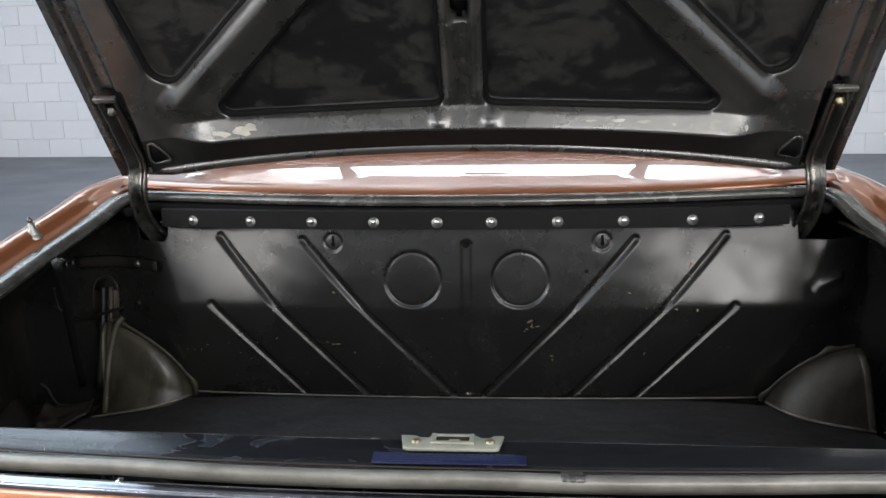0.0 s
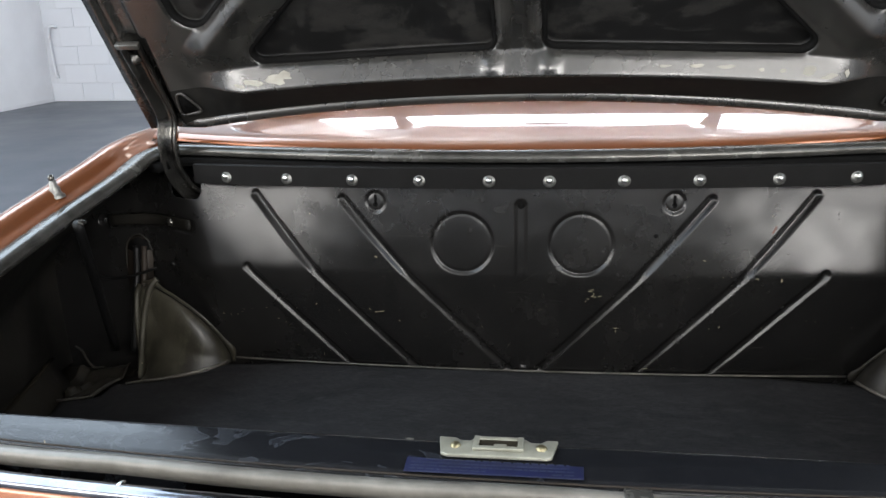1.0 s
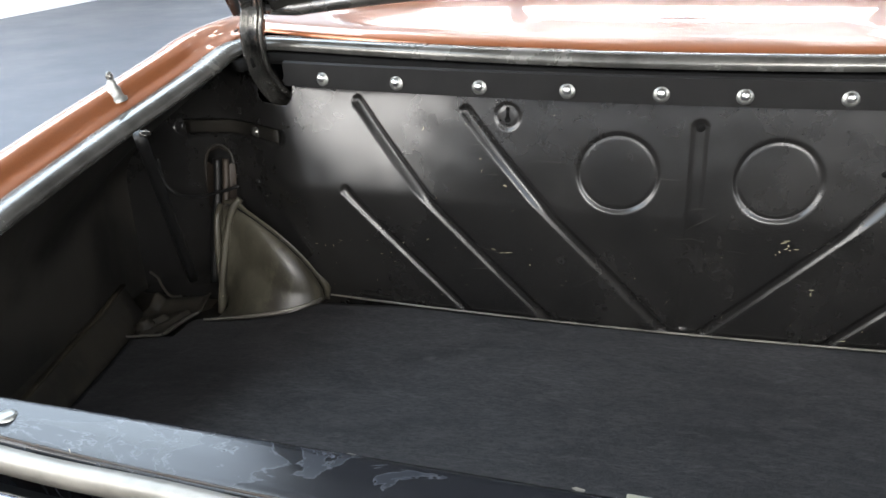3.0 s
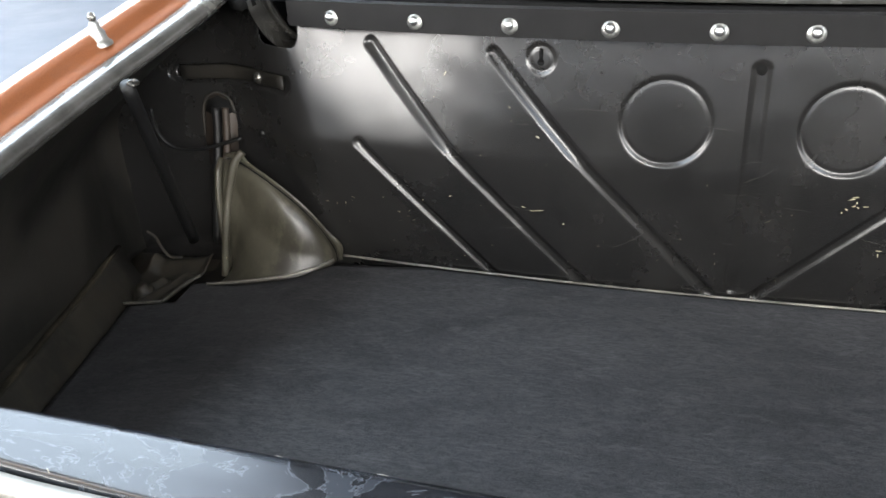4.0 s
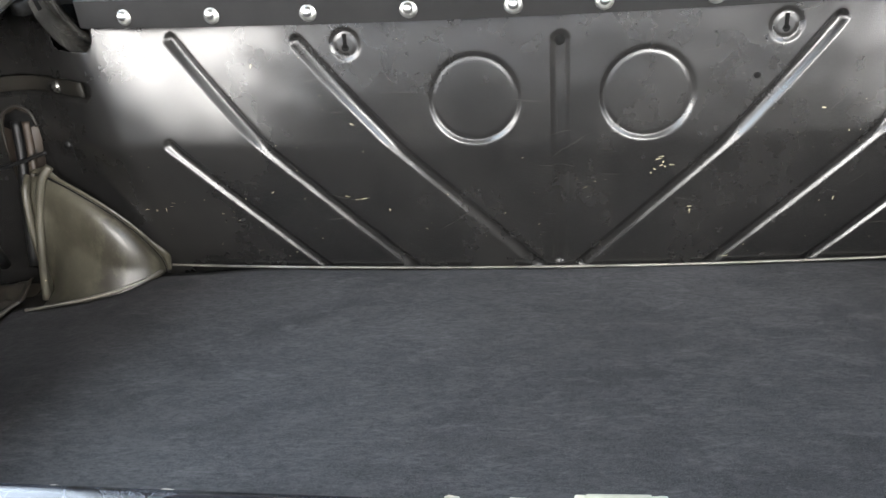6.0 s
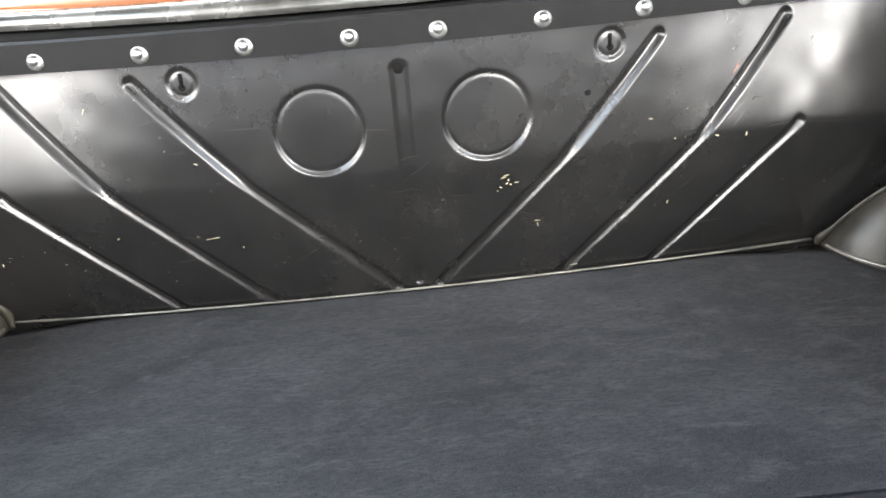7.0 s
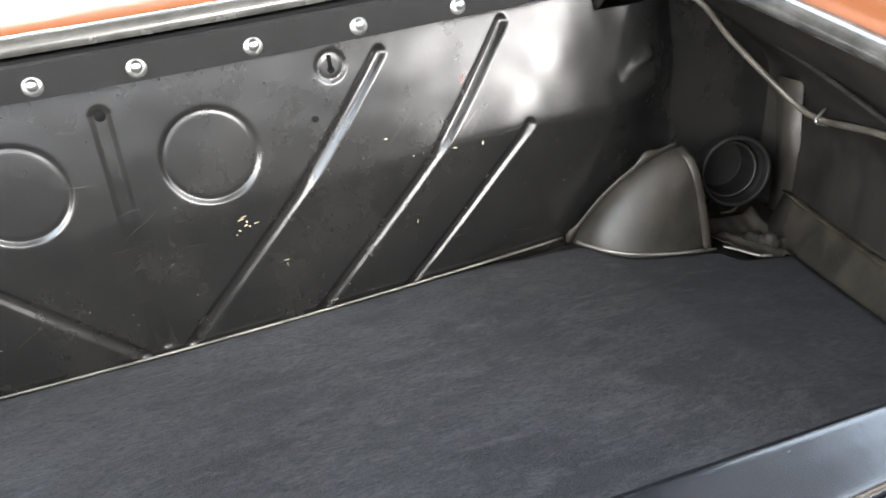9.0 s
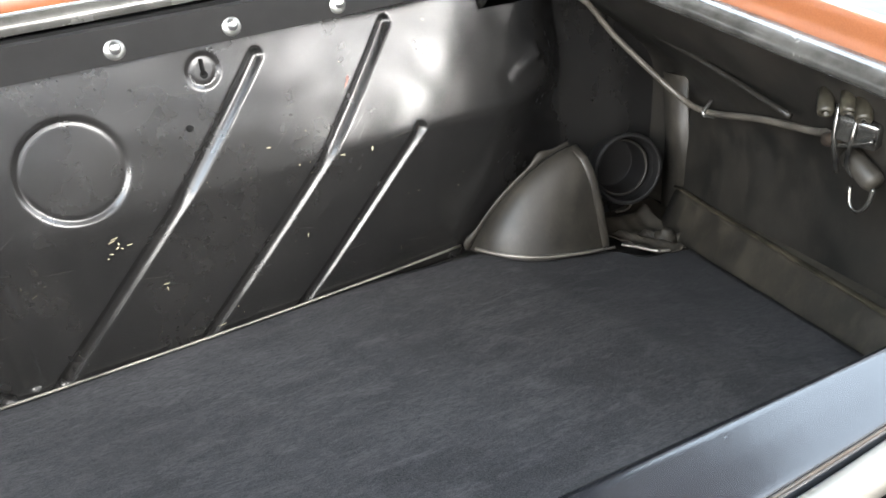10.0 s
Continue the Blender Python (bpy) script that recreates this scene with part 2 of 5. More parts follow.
M_COPPER, M_MAT, M_FLOOR = copper_paint(), carpet(), floor_paint()
M_TUBE = lamp_glow("fluorescent_tube", (1.0, 0.98, 0.95), 14)
M_CLEAR, cn, cl, cp = nodes_of("clear_car_glass")
cmix, cthrough, cgloss = cn.new("ShaderNodeMixShader"), cn.new("ShaderNodeBsdfTransparent"), cn.new("ShaderNodeBsdfGlossy")
cmix.inputs[0].default_value, cgloss.inputs["Roughness"].default_value = 0.08, 0.02
cl.new(cthrough.outputs[0], cmix.inputs[1])
cl.new(cgloss.outputs[0], cmix.inputs[2])
cl.new(cmix.outputs[0], cn["Material Output"].inputs[0])
M_GLASS = bpy.data.materials.new("window_glass")
M_GLASS.use_nodes = True
gp = M_GLASS.node_tree.nodes["Principled BSDF"]
gp.inputs["Transmission Weight"].default_value, gp.inputs["Roughness"].default_value = 1.0, 0.0

# ---- building tools ----


def part(name, bm, material, parent=None, label="", smooth=True):
    me = bpy.data.meshes.new(name)
    bm.normal_update()
    bm.to_mesh(me)
    bm.free()
    if smooth:
        me.shade_smooth()
    for m in material if isinstance(material, (list, tuple)) else [material]:
        me.materials.append(m)
    ob = new(name, me)
    ob.parent = parent
    if label:
        tagged(ob, label)
    return ob


def thing(name, label, category, group="", kind=""):
    return tagged(new(name), label, category, group, kind)


def grid(fn, nu, nv, skip=None, flip=False):
    """A sheet from fn(u, v) with u, v in 0..1; skip(u, v) leaves a face out."""
    bm = bmesh.new()
    vs = [[bm.verts.new(fn(i / nu, j / nv)) for j in range(nv + 1)] for i in range(nu + 1)]
    for i in range(nu):
        for j in range(nv):
            if skip and skip((i + 0.5) / nu, (j + 0.5) / nv):
                continue
            q = (vs[i][j], vs[i + 1][j], vs[i + 1][j + 1], vs[i][j + 1])
            bm.faces.new(q[::-1] if flip else q)
    loose = [v for v in bm.verts if not v.link_faces]
    bmesh.ops.delete(bm, geom=loose, context="VERTS")
    return bm


def thicken(ob, t, offset=1.0):
    s = ob.modifiers.new("thickness", "SOLIDIFY")
    s.thickness, s.offset = t, offset
    return ob


def catmull(pts, n):
    """A smooth path through pts with n steps to a span."""
    p = [Vector(q) for q in pts]
    p = [2 * p[0] - p[1]] + p + [2 * p[-1] - p[-2]]
    out = []
    for i in range(1, len(p) - 2):
        for k in range(n):
            t = k / n
            a, b, c, d = p[i - 1], p[i], p[i + 1], p[i + 2]
            out.append(0.5 * (2 * b + (c - a) * t + (2 * a - 5 * b + 4 * c - d) * t * t + (3 * b - a - 3 * c + d) * t ** 3))
    out.append(p[-2])
    return out


def sweep(path, profile, up=(0, 0, 1), closed=True, bm=None, caps=True, scale=None):
    """A profile of (side, up) pairs carried along a path."""
    bm = bm or bmesh.new()
    rings = []
    n = len(path)
    for i, p in enumerate(path):
        d = (Vector(path[min(i + 1, n - 1)]) - Vector(path[max(i - 1, 0)])).normalized()
        side = d.cross(Vector(up)).normalized()
        top = side.cross(d).normalized()
        k = scale(i / (n - 1)) if scale else 1.0
        rings.append([bm.verts.new(Vector(p) + side * a * k + top * b * k) for a, b in profile])
    m = len(profile)
    for r, s in zip(rings, rings[1:]):
        for j in range(m if closed else m - 1):
            bm.faces.new((r[j], r[(j + 1) % m], s[(j + 1) % m], s[j]))
    if closed and caps:
        bm.faces.new(rings[0][::-1])
        bm.faces.new(rings[-1])
    return bm


def ring(rx, ry, n=12, start=0.0):
    return [(rx * math.cos(start + 2 * math.pi * k / n), ry * math.sin(start + 2 * math.pi * k / n)) for k in range(n)]


def tube(pts, r, n=10, steps=6, bm=None, up=(0, 0, 1)):
    return sweep(catmull(pts, steps), ring(r, r, n), up, bm=bm)


def lathe(profile, n=20, m=None, bm=None):
    """Profile of (radius, height) turned round z, then placed by m."""
    bm = bm or bmesh.new()
    m = m or Matrix.Identity(4)
    rings = []
    for r, h in profile:
        if r < 1e-6:
            rings.append([bm.verts.new(m @ Vector((0, 0, h)))])
        else:
            rings.append([bm.verts.new(m @ Vector((r * math.cos(2 * math.pi * k / n), r * math.sin(2 * math.pi * k / n), h))) for k in range(n)])
    for a, b in zip(rings, rings[1:]):
        for k in range(n):
            j = (k + 1) % n
            if len(a) == 1 and len(b) == 1:
                continue
            if len(a) == 1:
                bm.faces.new((a[0], b[k], b[j]))
            elif len(b) == 1:
                bm.faces.new((a[k], a[j], b[0]))
            else:
                bm.faces.new((a[k], a[j], b[j], b[k]))
    bmesh.ops.recalc_face_normals(bm, faces=bm.faces)
    return bm


def block(sx, sy, sz, m=None, bevel=0.003, seg=2, bm=None):
    own = bmesh.new()
    bmesh.ops.create_cube(own, size=1, matrix=Matrix.Diagonal((sx, sy, sz, 1)))
    if bevel:
        bmesh.ops.bevel(own, geom=own.edges[:], offset=bevel, segments=seg, profile=0.5, affect="EDGES")
    bmesh.ops.transform(own, matrix=m or Matrix.Identity(4), verts=own.verts)
    if bm is None:
        return own
    tmp = bpy.data.meshes.new("joined")
    own.to_mesh(tmp)
    own.free()
    bm.from_mesh(tmp)
    bpy.data.meshes.remove(tmp)
    return bm


def plate(outline, thick, m=None, bevel=0.002, bm=None):
    """A flat plate from an outline of (x, y) pairs, thick along z."""
    own = bmesh.new()
    vs = [own.verts.new((x, y, 0)) for x, y in outline]
    f = own.faces.new(vs)
    ext = bmesh.ops.extrude_face_region(own, geom=[f])
    bmesh.ops.translate(own, vec=(0, 0, thick), verts=[v for v in ext["geom"] if isinstance(v, bmesh.types.BMVert)])
    bmesh.ops.recalc_face_normals(own, faces=own.faces)
    if bevel:
        bmesh.ops.bevel(own, geom=own.edges[:], offset=bevel, segments=2, profile=0.5, affect="EDGES")
    bmesh.ops.transform(own, matrix=m or Matrix.Identity(4), verts=own.verts)
    if bm is None:
        return own
    tmp = bpy.data.meshes.new("joined")
    own.to_mesh(tmp)
    own.free()
    bm.from_mesh(tmp)
    bpy.data.meshes.remove(tmp)
    return bm


def facing(p, out, up=(0, 0, 1)):
    """A pose at p whose z axis points along out."""
    z = Vector(out).normalized()
    x = Vector(up).cross(z).normalized()
    y = z.cross(x)
    r = Matrix((x, y, z)).transposed().to_4x4()
    return Matrix.Translation(Vector(p)) @ r


def seg_dist(px, py, a, b):
    """Distance from a point to the segment a-b, and how far along it lies."""
    dx, dy = b[0] - a[0], b[1] - a[1]
    t = max(0.0, min(1.0, ((px - a[0]) * dx + (py - a[1]) * dy) / (dx * dx + dy * dy)))
    return math.hypot(px - a[0] - t * dx, py - a[1] - t * dy), t


def poly_dist(px, py, poly):
    """Signed distance to a polygon, negative inside."""
    d, inside = 9.0, False
    for i, a in enumerate(poly):
        b = poly[(i + 1) % len(poly)]
        d = min(d, seg_dist(px, py, a, b)[0])
        if (a[1] > py) != (b[1] > py) and px < (b[0] - a[0]) * (py - a[1]) / (b[1] - a[1]) + a[0]:
            inside = not inside
    return -d if inside else d


def ease(a, b, x):
    t = max(0.0, min(1.0, (x - a) / (b - a)))
    return t * t * (3 - 2 * t)

# ---- the garage ----


def setting(name, bm, mat, label, smooth=False):
    ob = tagged(part(name, bm, mat, None, "", smooth), label, kind="structure")
    ob.matrix_world = ROOM
    return ob


def slab(x0, x1, y0, y1, z0, z1, bm=None):
    return block(x1 - x0, y1 - y0, z1 - z0, pose((x0 + x1) / 2, (y0 + y1) / 2, (z0 + z1) / 2), 0, bm=bm)


setting("floor", slab(ROOM_W - 0.3, ROOM_E + 0.3, ROOM_S - 0.3, ROOM_N + 0.3, -0.2, 0.0), M_FLOOR, "smooth dark blue-grey painted concrete workshop floor")
bm = bmesh.new()
for x0, x1 in ((ROOM_W - 0.3, -5.4), (-2.2, 3.0), (5.4, ROOM_E + 0.3)):
    slab(x0, x1, ROOM_S - 0.3, ROOM_N + 0.3, ROOM_H, ROOM_H + 0.2, bm)
for x0, x1 in ((-5.4, -2.2), (3.0, 5.4)):
    slab(x0, x1, ROOM_S - 0.3, -3.0, ROOM_H, ROOM_H + 0.2, bm)
    slab(x0, x1, 5.0, ROOM_N + 0.3, ROOM_H, ROOM_H + 0.2, bm)
setting("ceiling", bm, M_CEIL, "plain grey boarded ceiling with two long rooflights")


def wall_with_openings(name, along_x, a0, a1, b0, b1, openings, mat, label):
    """A wall from a0 to a1, b0..b1 thick, with openings (from, to, sill, head) side by side."""
    bm = bmesh.new()

    def piece(p, q, z0, z1):
        slab(p, q, b0, b1, z0, z1, bm) if along_x else slab(b0, b1, p, q, z0, z1, bm)

    at = a0
    for p, q, za, zb in sorted(openings):
        piece(at, p, 0, ROOM_H)
        piece(p, q, 0, za)
        piece(p, q, zb, ROOM_H)
        at = q
    piece(at, a1, 0, ROOM_H)
    return setting(name, bm, mat, label)


NORTH = [(-3.5, 2.6, 0.95, 3.05)]
SOUTH = [(-6.3, 6.1, 1.4, 4.0)]
SIDES = [(-5.8, -1.2, 1.7, 4.0)]
wall_north = wall_with_openings("wall_north", True, ROOM_W, ROOM_E, ROOM_N, ROOM_N + 0.25, NORTH, M_MORTAR, "white painted concrete block wall")
wall_south = wall_with_openings("wall_south", True, ROOM_W, ROOM_E, ROOM_S - 0.25, ROOM_S, SOUTH, M_WHITE, "plain white painted wall with a long window")
wall_west = wall_with_openings("wall_west", False, ROOM_S - 0.25, ROOM_N + 0.25, ROOM_W - 0.25, ROOM_W, SIDES, M_WHITE, "white boarded wall with a wide window")
wall_east = wall_with_openings("wall_east", False, ROOM_S - 0.25, ROOM_N + 0.25, ROOM_E, ROOM_E + 0.25, SIDES, M_WHITE, "white painted wall with a wide window")


def window_unit(name, m, width, za, zb, panes):
    """A glazed frame in its opening; m puts the middle of the opening's foot."""
    win = tagged(new(name), "white framed window of clear glass panes", kind="structure")
    w = width / panes
    bm = bmesh.new()
    for z in (za + 0.03, zb - 0.03):
        slab(-width / 2, width / 2, -0.04, 0.04, z - 0.03, z + 0.03, bm)
    for k in range(panes + 1):
        x = -width / 2 + k * w
        slab(max(-width / 2, x - 0.025), min(width / 2, x + 0.025), -0.035, 0.035, za + 0.06, zb - 0.06, bm)
    part("window_frame", bm, M_FRAME, win, smooth=False)
    for k in range(panes):
        x = -width / 2 + k * w
        p = part("pane", slab(x + 0.025, x + w - 0.025, -0.004, 0.004, za + 0.06, zb - 0.06), M_GLASS, win, smooth=False)
        p.visible_shadow = False
    win.matrix_world = ROOM @ m
    return win


window_unit("window_1", pose(-0.45, ROOM_N + 0.12, 0), 6.1, 0.95, 3.05, 1)
window_unit("window_2", pose(-0.1, ROOM_S - 0.12, 0), 12.4, 1.4, 4.0, 9)
window_unit("window_3", pose(ROOM_W - 0.12, -3.5, 0, 0, 0, 90), 4.6, 1.7, 4.0, 4)
window_unit("window_4", pose(ROOM_E + 0.12, -3.5, 0, 0, 0, 90), 4.6, 1.7, 4.0, 4)

# ground outside the openings
bm = bmesh.new()
bmesh.ops.create_grid(bm, x_segments=1, y_segments=1, size=400)
bmesh.ops.translate(bm, vec=(0, 0, -0.22), verts=bm.verts)
setting("ground", bm, plain("pale_concrete_yard", (0.35, 0.34, 0.32), 0.9, scale=0.5), "pale concrete yard outside the garage")

# boards of the west wall near the corner, with a plain pier between
for k in range(3):
    for c in range(9):
        b = part("board", slab(ROOM_W - 0.002, ROOM_W + 0.010, ROOM_N - 3.40 - 2.4 * k, ROOM_N - 1.02 - 2.4 * k, 0.012 + 0.262 * c, 0.262 + 0.262 * c), M_WHITE, wall_west, smooth=False)
setting("baseboard", slab(ROOM_W + 0.011, ROOM_W + 0.016, -1.2, ROOM_N - 0.02, 0.001, 0.04), M_MORTAR, "narrow grey-white skirting at the wall's foot")
conduit = thing("conduit", "short white painted conduit with two bends on the wall", "pipe")
pipe = part("pipe", tube([(ROOM_W + 0.11, ROOM_N, 0.30), (ROOM_W + 0.11, ROOM_N - 0.04, 0.34), (ROOM_W + 0.10, ROOM_N - 0.05, 0.60), (ROOM_W + 0.10, ROOM_N - 0.05, 0.86), (ROOM_W + 0.14, ROOM_N - 0.04, 0.92), (ROOM_W + 0.19, ROOM_N, 0.91)], 0.022, 10, 6), M_MORTAR, conduit)
conduit.matrix_world = ROOM


def batten(x, y):
    lamp = thing("ceiling_light", "white fluorescent batten lamp under the ceiling", "ceiling light", "ceiling battens")
    part("housing", block(2.5, 0.14, 0.06, pose(0, 0, -0.03), 0.01), M_FRAME, lamp, smooth=False)
    for s in (-0.04, 0.04):
        part("tube", sweep([(-1.2, s, -0.085), (1.2, s, -0.085)], ring(0.014, 0.014, 10)), M_TUBE, lamp)
    lamp.matrix_world = ROOM @ pose(x, y, ROOM_H)
    return lamp


first = batten(-1.7, 7.4)
for x, y in ((1.7, 7.4), (-1.7, 5.0), (1.7, 5.0), (-1.7, 3.7), (1.7, 3.7), (-1.7, -2.4), (1.7, -2.4)):
    copy_thing(first, ROOM @ pose(x, y, ROOM_H))

# ---- the car ----
car = thing("car", "copper metallic classic saloon with its black boot standing open", "car")


def shoulder(x):
    """Depth of the bulkhead's upper edge across the car."""
    return 0.590 + 0.25 * min(abs(x), 0.74) ** 2


def flattening(a0=0.38, a1=0.52, step=0.002):
    """Running sum of a slope that grows with the distance from the middle and then eases off."""
    out, total = [], 0.0
    for k in range(400):
        a = k * step
        out.append(total)
        total += step * (2 * a + (0.40 - 2 * a) * ease(a0, a1, a))
    return out


SPREAD = flattening()


def bulkhead_y(x, z):
    """The upper panel leans back, more so towards the wings; below the crease the sheet is undercut."""
    a = min(abs(x), 0.74)
    k = a / 0.002
    j = int(k)
    turn = 0.560 + 0.45 * max(-0.12, min(0.06, z - 0.76))
    crease = 0.580 + 0.15 * (SPREAD[j] + (SPREAD[j + 1] - SPREAD[j]) * (k - j)) + 0.082 * (ease(turn + 0.010, 0.73, a) if x < 0 else ease(turn + 0.066, 0.80, a))
    top = crease + (0.010 + 0.038 * ease(0.20, 0.53, a)) * (1 - 0.45 * ease(0.61, 0.72, a))
    foot = 0.632 + 0.110 * min(abs(x), 0.6) ** 2 + 0.03 * ease(0.58, 0.74, abs(x))
    s1 = (crease - top) / 0.135
    s2 = (foot - crease) / 0.180
    t = 0.687 - z
    return top + s1 * (0.822 - z) + (s2 - s1) * 0.5 * (t + math.sqrt(t * t + 0.008 ** 2))


# pressed swages: start, end, half width
SWAGES = []
for s in (-1, 1):
    SWAGES += [((s * 0.300, 0.812), (s * 0.193, 0.692), 0.0080), ((s * 0.193, 0.692), (s * 0.028, 0.504), 0.0084),
               ((s * 0.468, 0.811), (s * 0.358, 0.691), 0.0080), ((s * 0.358, 0.691), (s * 0.190, 0.499), 0.0084),
               ((s * 0.482, 0.688), (s * 0.308, 0.493), 0.0080)]
SWAGES += [((0.0, 0.806), (0.0, 0.515), 0.0105)]
SLOT = ((-0.800, 0.741), (-0.596, 0.751), 0.0125)


def pressed(x, z):
    """Depth of the swages and discs pressed into the bulkhead."""
    d = 0.0
    for a, b, w in SWAGES + [SLOT]:
        if min(a[0], b[0]) - 0.03 < x < max(a[0], b[0]) + 0.03:
            r = seg_dist(x, z, a, b)[0] / w
            if r < 1.4:
                d = max(d, 0.016 * max(0.0, 1 - (r / 1.06) ** 6) if w == 0.0125 else (0.0068 if a[0] else 0.0060) * max(0.0, 1 - (r / 1.08) ** 2))
    for s in (-1, 1):
        r = math.hypot(x - s * 0.0965, z - 0.744)
        d += 0.0030 * (1 - ease(0.0470, 0.0530, r)) + 0.0020 * math.exp(-(((r - 0.0495) / 0.0026) ** 2))
        r = math.hypot(x - s * 0.2415, z - 0.810)
        d += 0.0028 * (1 - ease(0.0150, 0.0190, r)) - 0.0014 * (1 - ease(0.010, 0.0135, r))
    # the right shoulder is dented and swells where it turns away
    d -= 0.014 * math.exp(-(((x - 0.690) / 0.045) ** 2) - ((z - 0.715) / 0.034) ** 2)
    if 0.58 < x < 0.71:
        g, t = seg_dist(x, z, (0.622, 0.716), (0.668, 0.738))
        d -= (0.0044 + 0.27 * (x - 0.645)) * math.exp(-(g / 0.0100) ** 2)
    d += 0.0009 * noise.noise(Vector((x * 7, z * 7, 1.0))) + 0.0006 * noise.noise(Vector((x * 25, z * 25, 4.0)))
    return d


BX, BZ0, BZ1 = 0.935, 0.395, 0.872


def bulkhead_point(u, v):
    x, z = -BX + 2 * BX * u, BZ0 + (BZ1 - BZ0) * v
    return (x, bulkhead_y(x, z) + pressed(x, z), z)


def bulkhead_gap(u, v):
    x, z = -BX + 2 * BX * u, BZ0 + (BZ1 - BZ0) * v
    corner = 0.012
    if abs(x) > 0.935 - 0.75 * max(0.0, z - 0.64):
        return True
    if -0.640 < x < -0.575 and z > 0.799:
        return not (z < 0.799 + corner and math.hypot(max(-0.640 + corner - x, x + 0.575 + corner, 0), 0.799 + corner - z) > corner)
    if x > 0.600 and z > 0.802:
        return True
    return x < -0.640 and z > 0.850


bulkhead = thicken(part("bulkhead", grid(bulkhead_point, 960, 230, bulkhead_gap), M_BLACK, car, "glossy black pressed steel seat bulkhead with diagonal swages"), 0.0015, -1.0)


def key_slot(x, z):
    bm = bmesh.new()
    y = bulkhead_y(x, z) + pressed(x, z) - 0.0006
    bm = lathe([(0.0, 0.0), (0.0042, 0.0)], 14, facing((x, y - 0.0004, z - 0.004), (0, -1, 0)), bm)
    block(0.0042, 0.001, 0.016, pose(x, y, z + 0.004), 0, bm=bm)
    return bm


# keyholes and bolt hole are dark pieces on the sheet, painted as shade
for x in (-0.2415, 0.2415):
    part("keyhole", key_slot(x, 0.810), M_SHADE, bulkhead, "dark keyhole slot in a pressed dish")
part("bolt_hole", lathe([(0.0, 0.001), (0.0026, 0.001), (0.0036, 0.0)], 14, facing((0.214, bulkhead_y(0.214, 0.758) - 0.001, 0.758), (0, -1, 0))), M_SHADE, bulkhead)
# strip added inside the slot to darken it as its shade would
slot_fill = [(x, bulkhead_y(x, z) + 0.0075, z) for x, z in ((-0.796 + 0.196 * k / 16, 0.7412 + 0.0096 * k / 16) for k in range(17))]
part("slot_shade", sweep(slot_fill, ring(0.0025, 0.0105, 12)), M_SIDE, bulkhead, "dull black strip standing in for the shade in a long slot")
part("slot_bolt", lathe([(0.0, 0.006), (0.005, 0.006), (0.006, 0.003), (0.009, 0.002), (0.009, 0.0)], 12, facing((-0.652, bulkhead_y(-0.652, 0.748) + 0.005, 0.748), (0, -1, 0))), M_STEEL, bulkhead)
# dark disc for the shade in the middle swage's upper end
part("swage_end_shade", lathe([(0.0, 0.002), (0.005, 0.0015), (0.006, 0.0)], 14, facing((0.0, bulkhead_y(0, 0.806) + 0.005, 0.806), (0, -1, 0))), M_SHADE, bulkhead)

# strip along the upper edge, held by ten cup-washered screws
strip_path = [(-0.578 + 1.156 * k / 40, shoulder(-0.578 + 1.156 * k / 40) - 0.016, 0.854 - 0.025 * (-0.578 + 1.156 * k / 40) ** 2) for k in range(41)]
strip = part("retaining_strip", sweep(strip_path, [(0.004, -0.0155), (-0.002, -0.0165), (-0.002, 0.019), (0.004, 0.017)]), M_STRIP, car, "matt black retaining strip", False)
screw_mesh = lathe([(0.0, 0.0105), (0.0020, 0.0103), (0.0040, 0.0092), (0.0053, 0.0070), (0.0058, 0.0048), (0.0064, 0.0046), (0.0088, 0.0034), (0.0106, 0.0012), (0.0108, 0.0)], 20)
screw = part("screw", screw_mesh, [M_SCREW, M_WASHER], strip, "bright dome screw in a grey cup washer")
for poly in screw.data.polygons:
    if poly.center.xy.length > 0.0058:
        poly.material_index = 1
SCREWS = [-0.511, -0.394, -0.276, -0.162, -0.049, 0.046, 0.161, 0.276, 0.398, 0.520]
for k, x in enumerate(SCREWS):
    ob = screw if k == 0 else copy_thing(screw, Matrix.Identity(4))
    ob.parent = strip
    ob.matrix_basis = facing((x, shoulder(x) - 0.018, 0.852 - 0.025 * x * x), (0.5 * x, -1, 0.25)) @ pose(0, 0, 0, 0, 0, 37 * k)


# wheel arches swelling out of the bulkhead's lower corners
ARCH = {-1: (0.716, 0.168, 0.172, 1.08, 0.078, 3.0, 0.0), 1: (0.723, 0.168, 0.150, 1.36, 0.102, 3.6, 0.16)}


def arch_foot(s, x):
    """Where a wheel arch meets the floor, for a half width x."""
    mid, wide, high, e, deep, square, lean = ARCH[s]
    r = min(1.0, abs(mid - x) / wide)
    return 0.660 - deep * math.sqrt(1 - r ** square)


def arch_fn(s):
    """Surface of a wheel arch: u runs from the floor to the crown, v from the middle to the rim."""
    mid, wide, high, e, deep, square, lean = ARCH[s]

    def fn(u, v):
        a, r = math.pi / 2 * u, v
        c, h = max(0.0, math.cos(a)), max(0.0, math.sin(a))
        z = 0.458 + high * r * h ** e + 0.030 * r * c * c
        x = mid - (wide - 0.018 * h) * r * c ** e - lean * high * r * h ** e
        edge = 0.660 + (0.020 if s < 0 else -0.036) * h
        y = min(edge, bulkhead_y(x, z) - 0.004) - deep * math.sqrt(max(0.0, 1 - r ** square)) * (1 - 0.60 * h)
        return (s * x, y + 0.0012 * noise.noise(Vector((x * 18 * s, z * 18, 7.0))), z)

    return fn


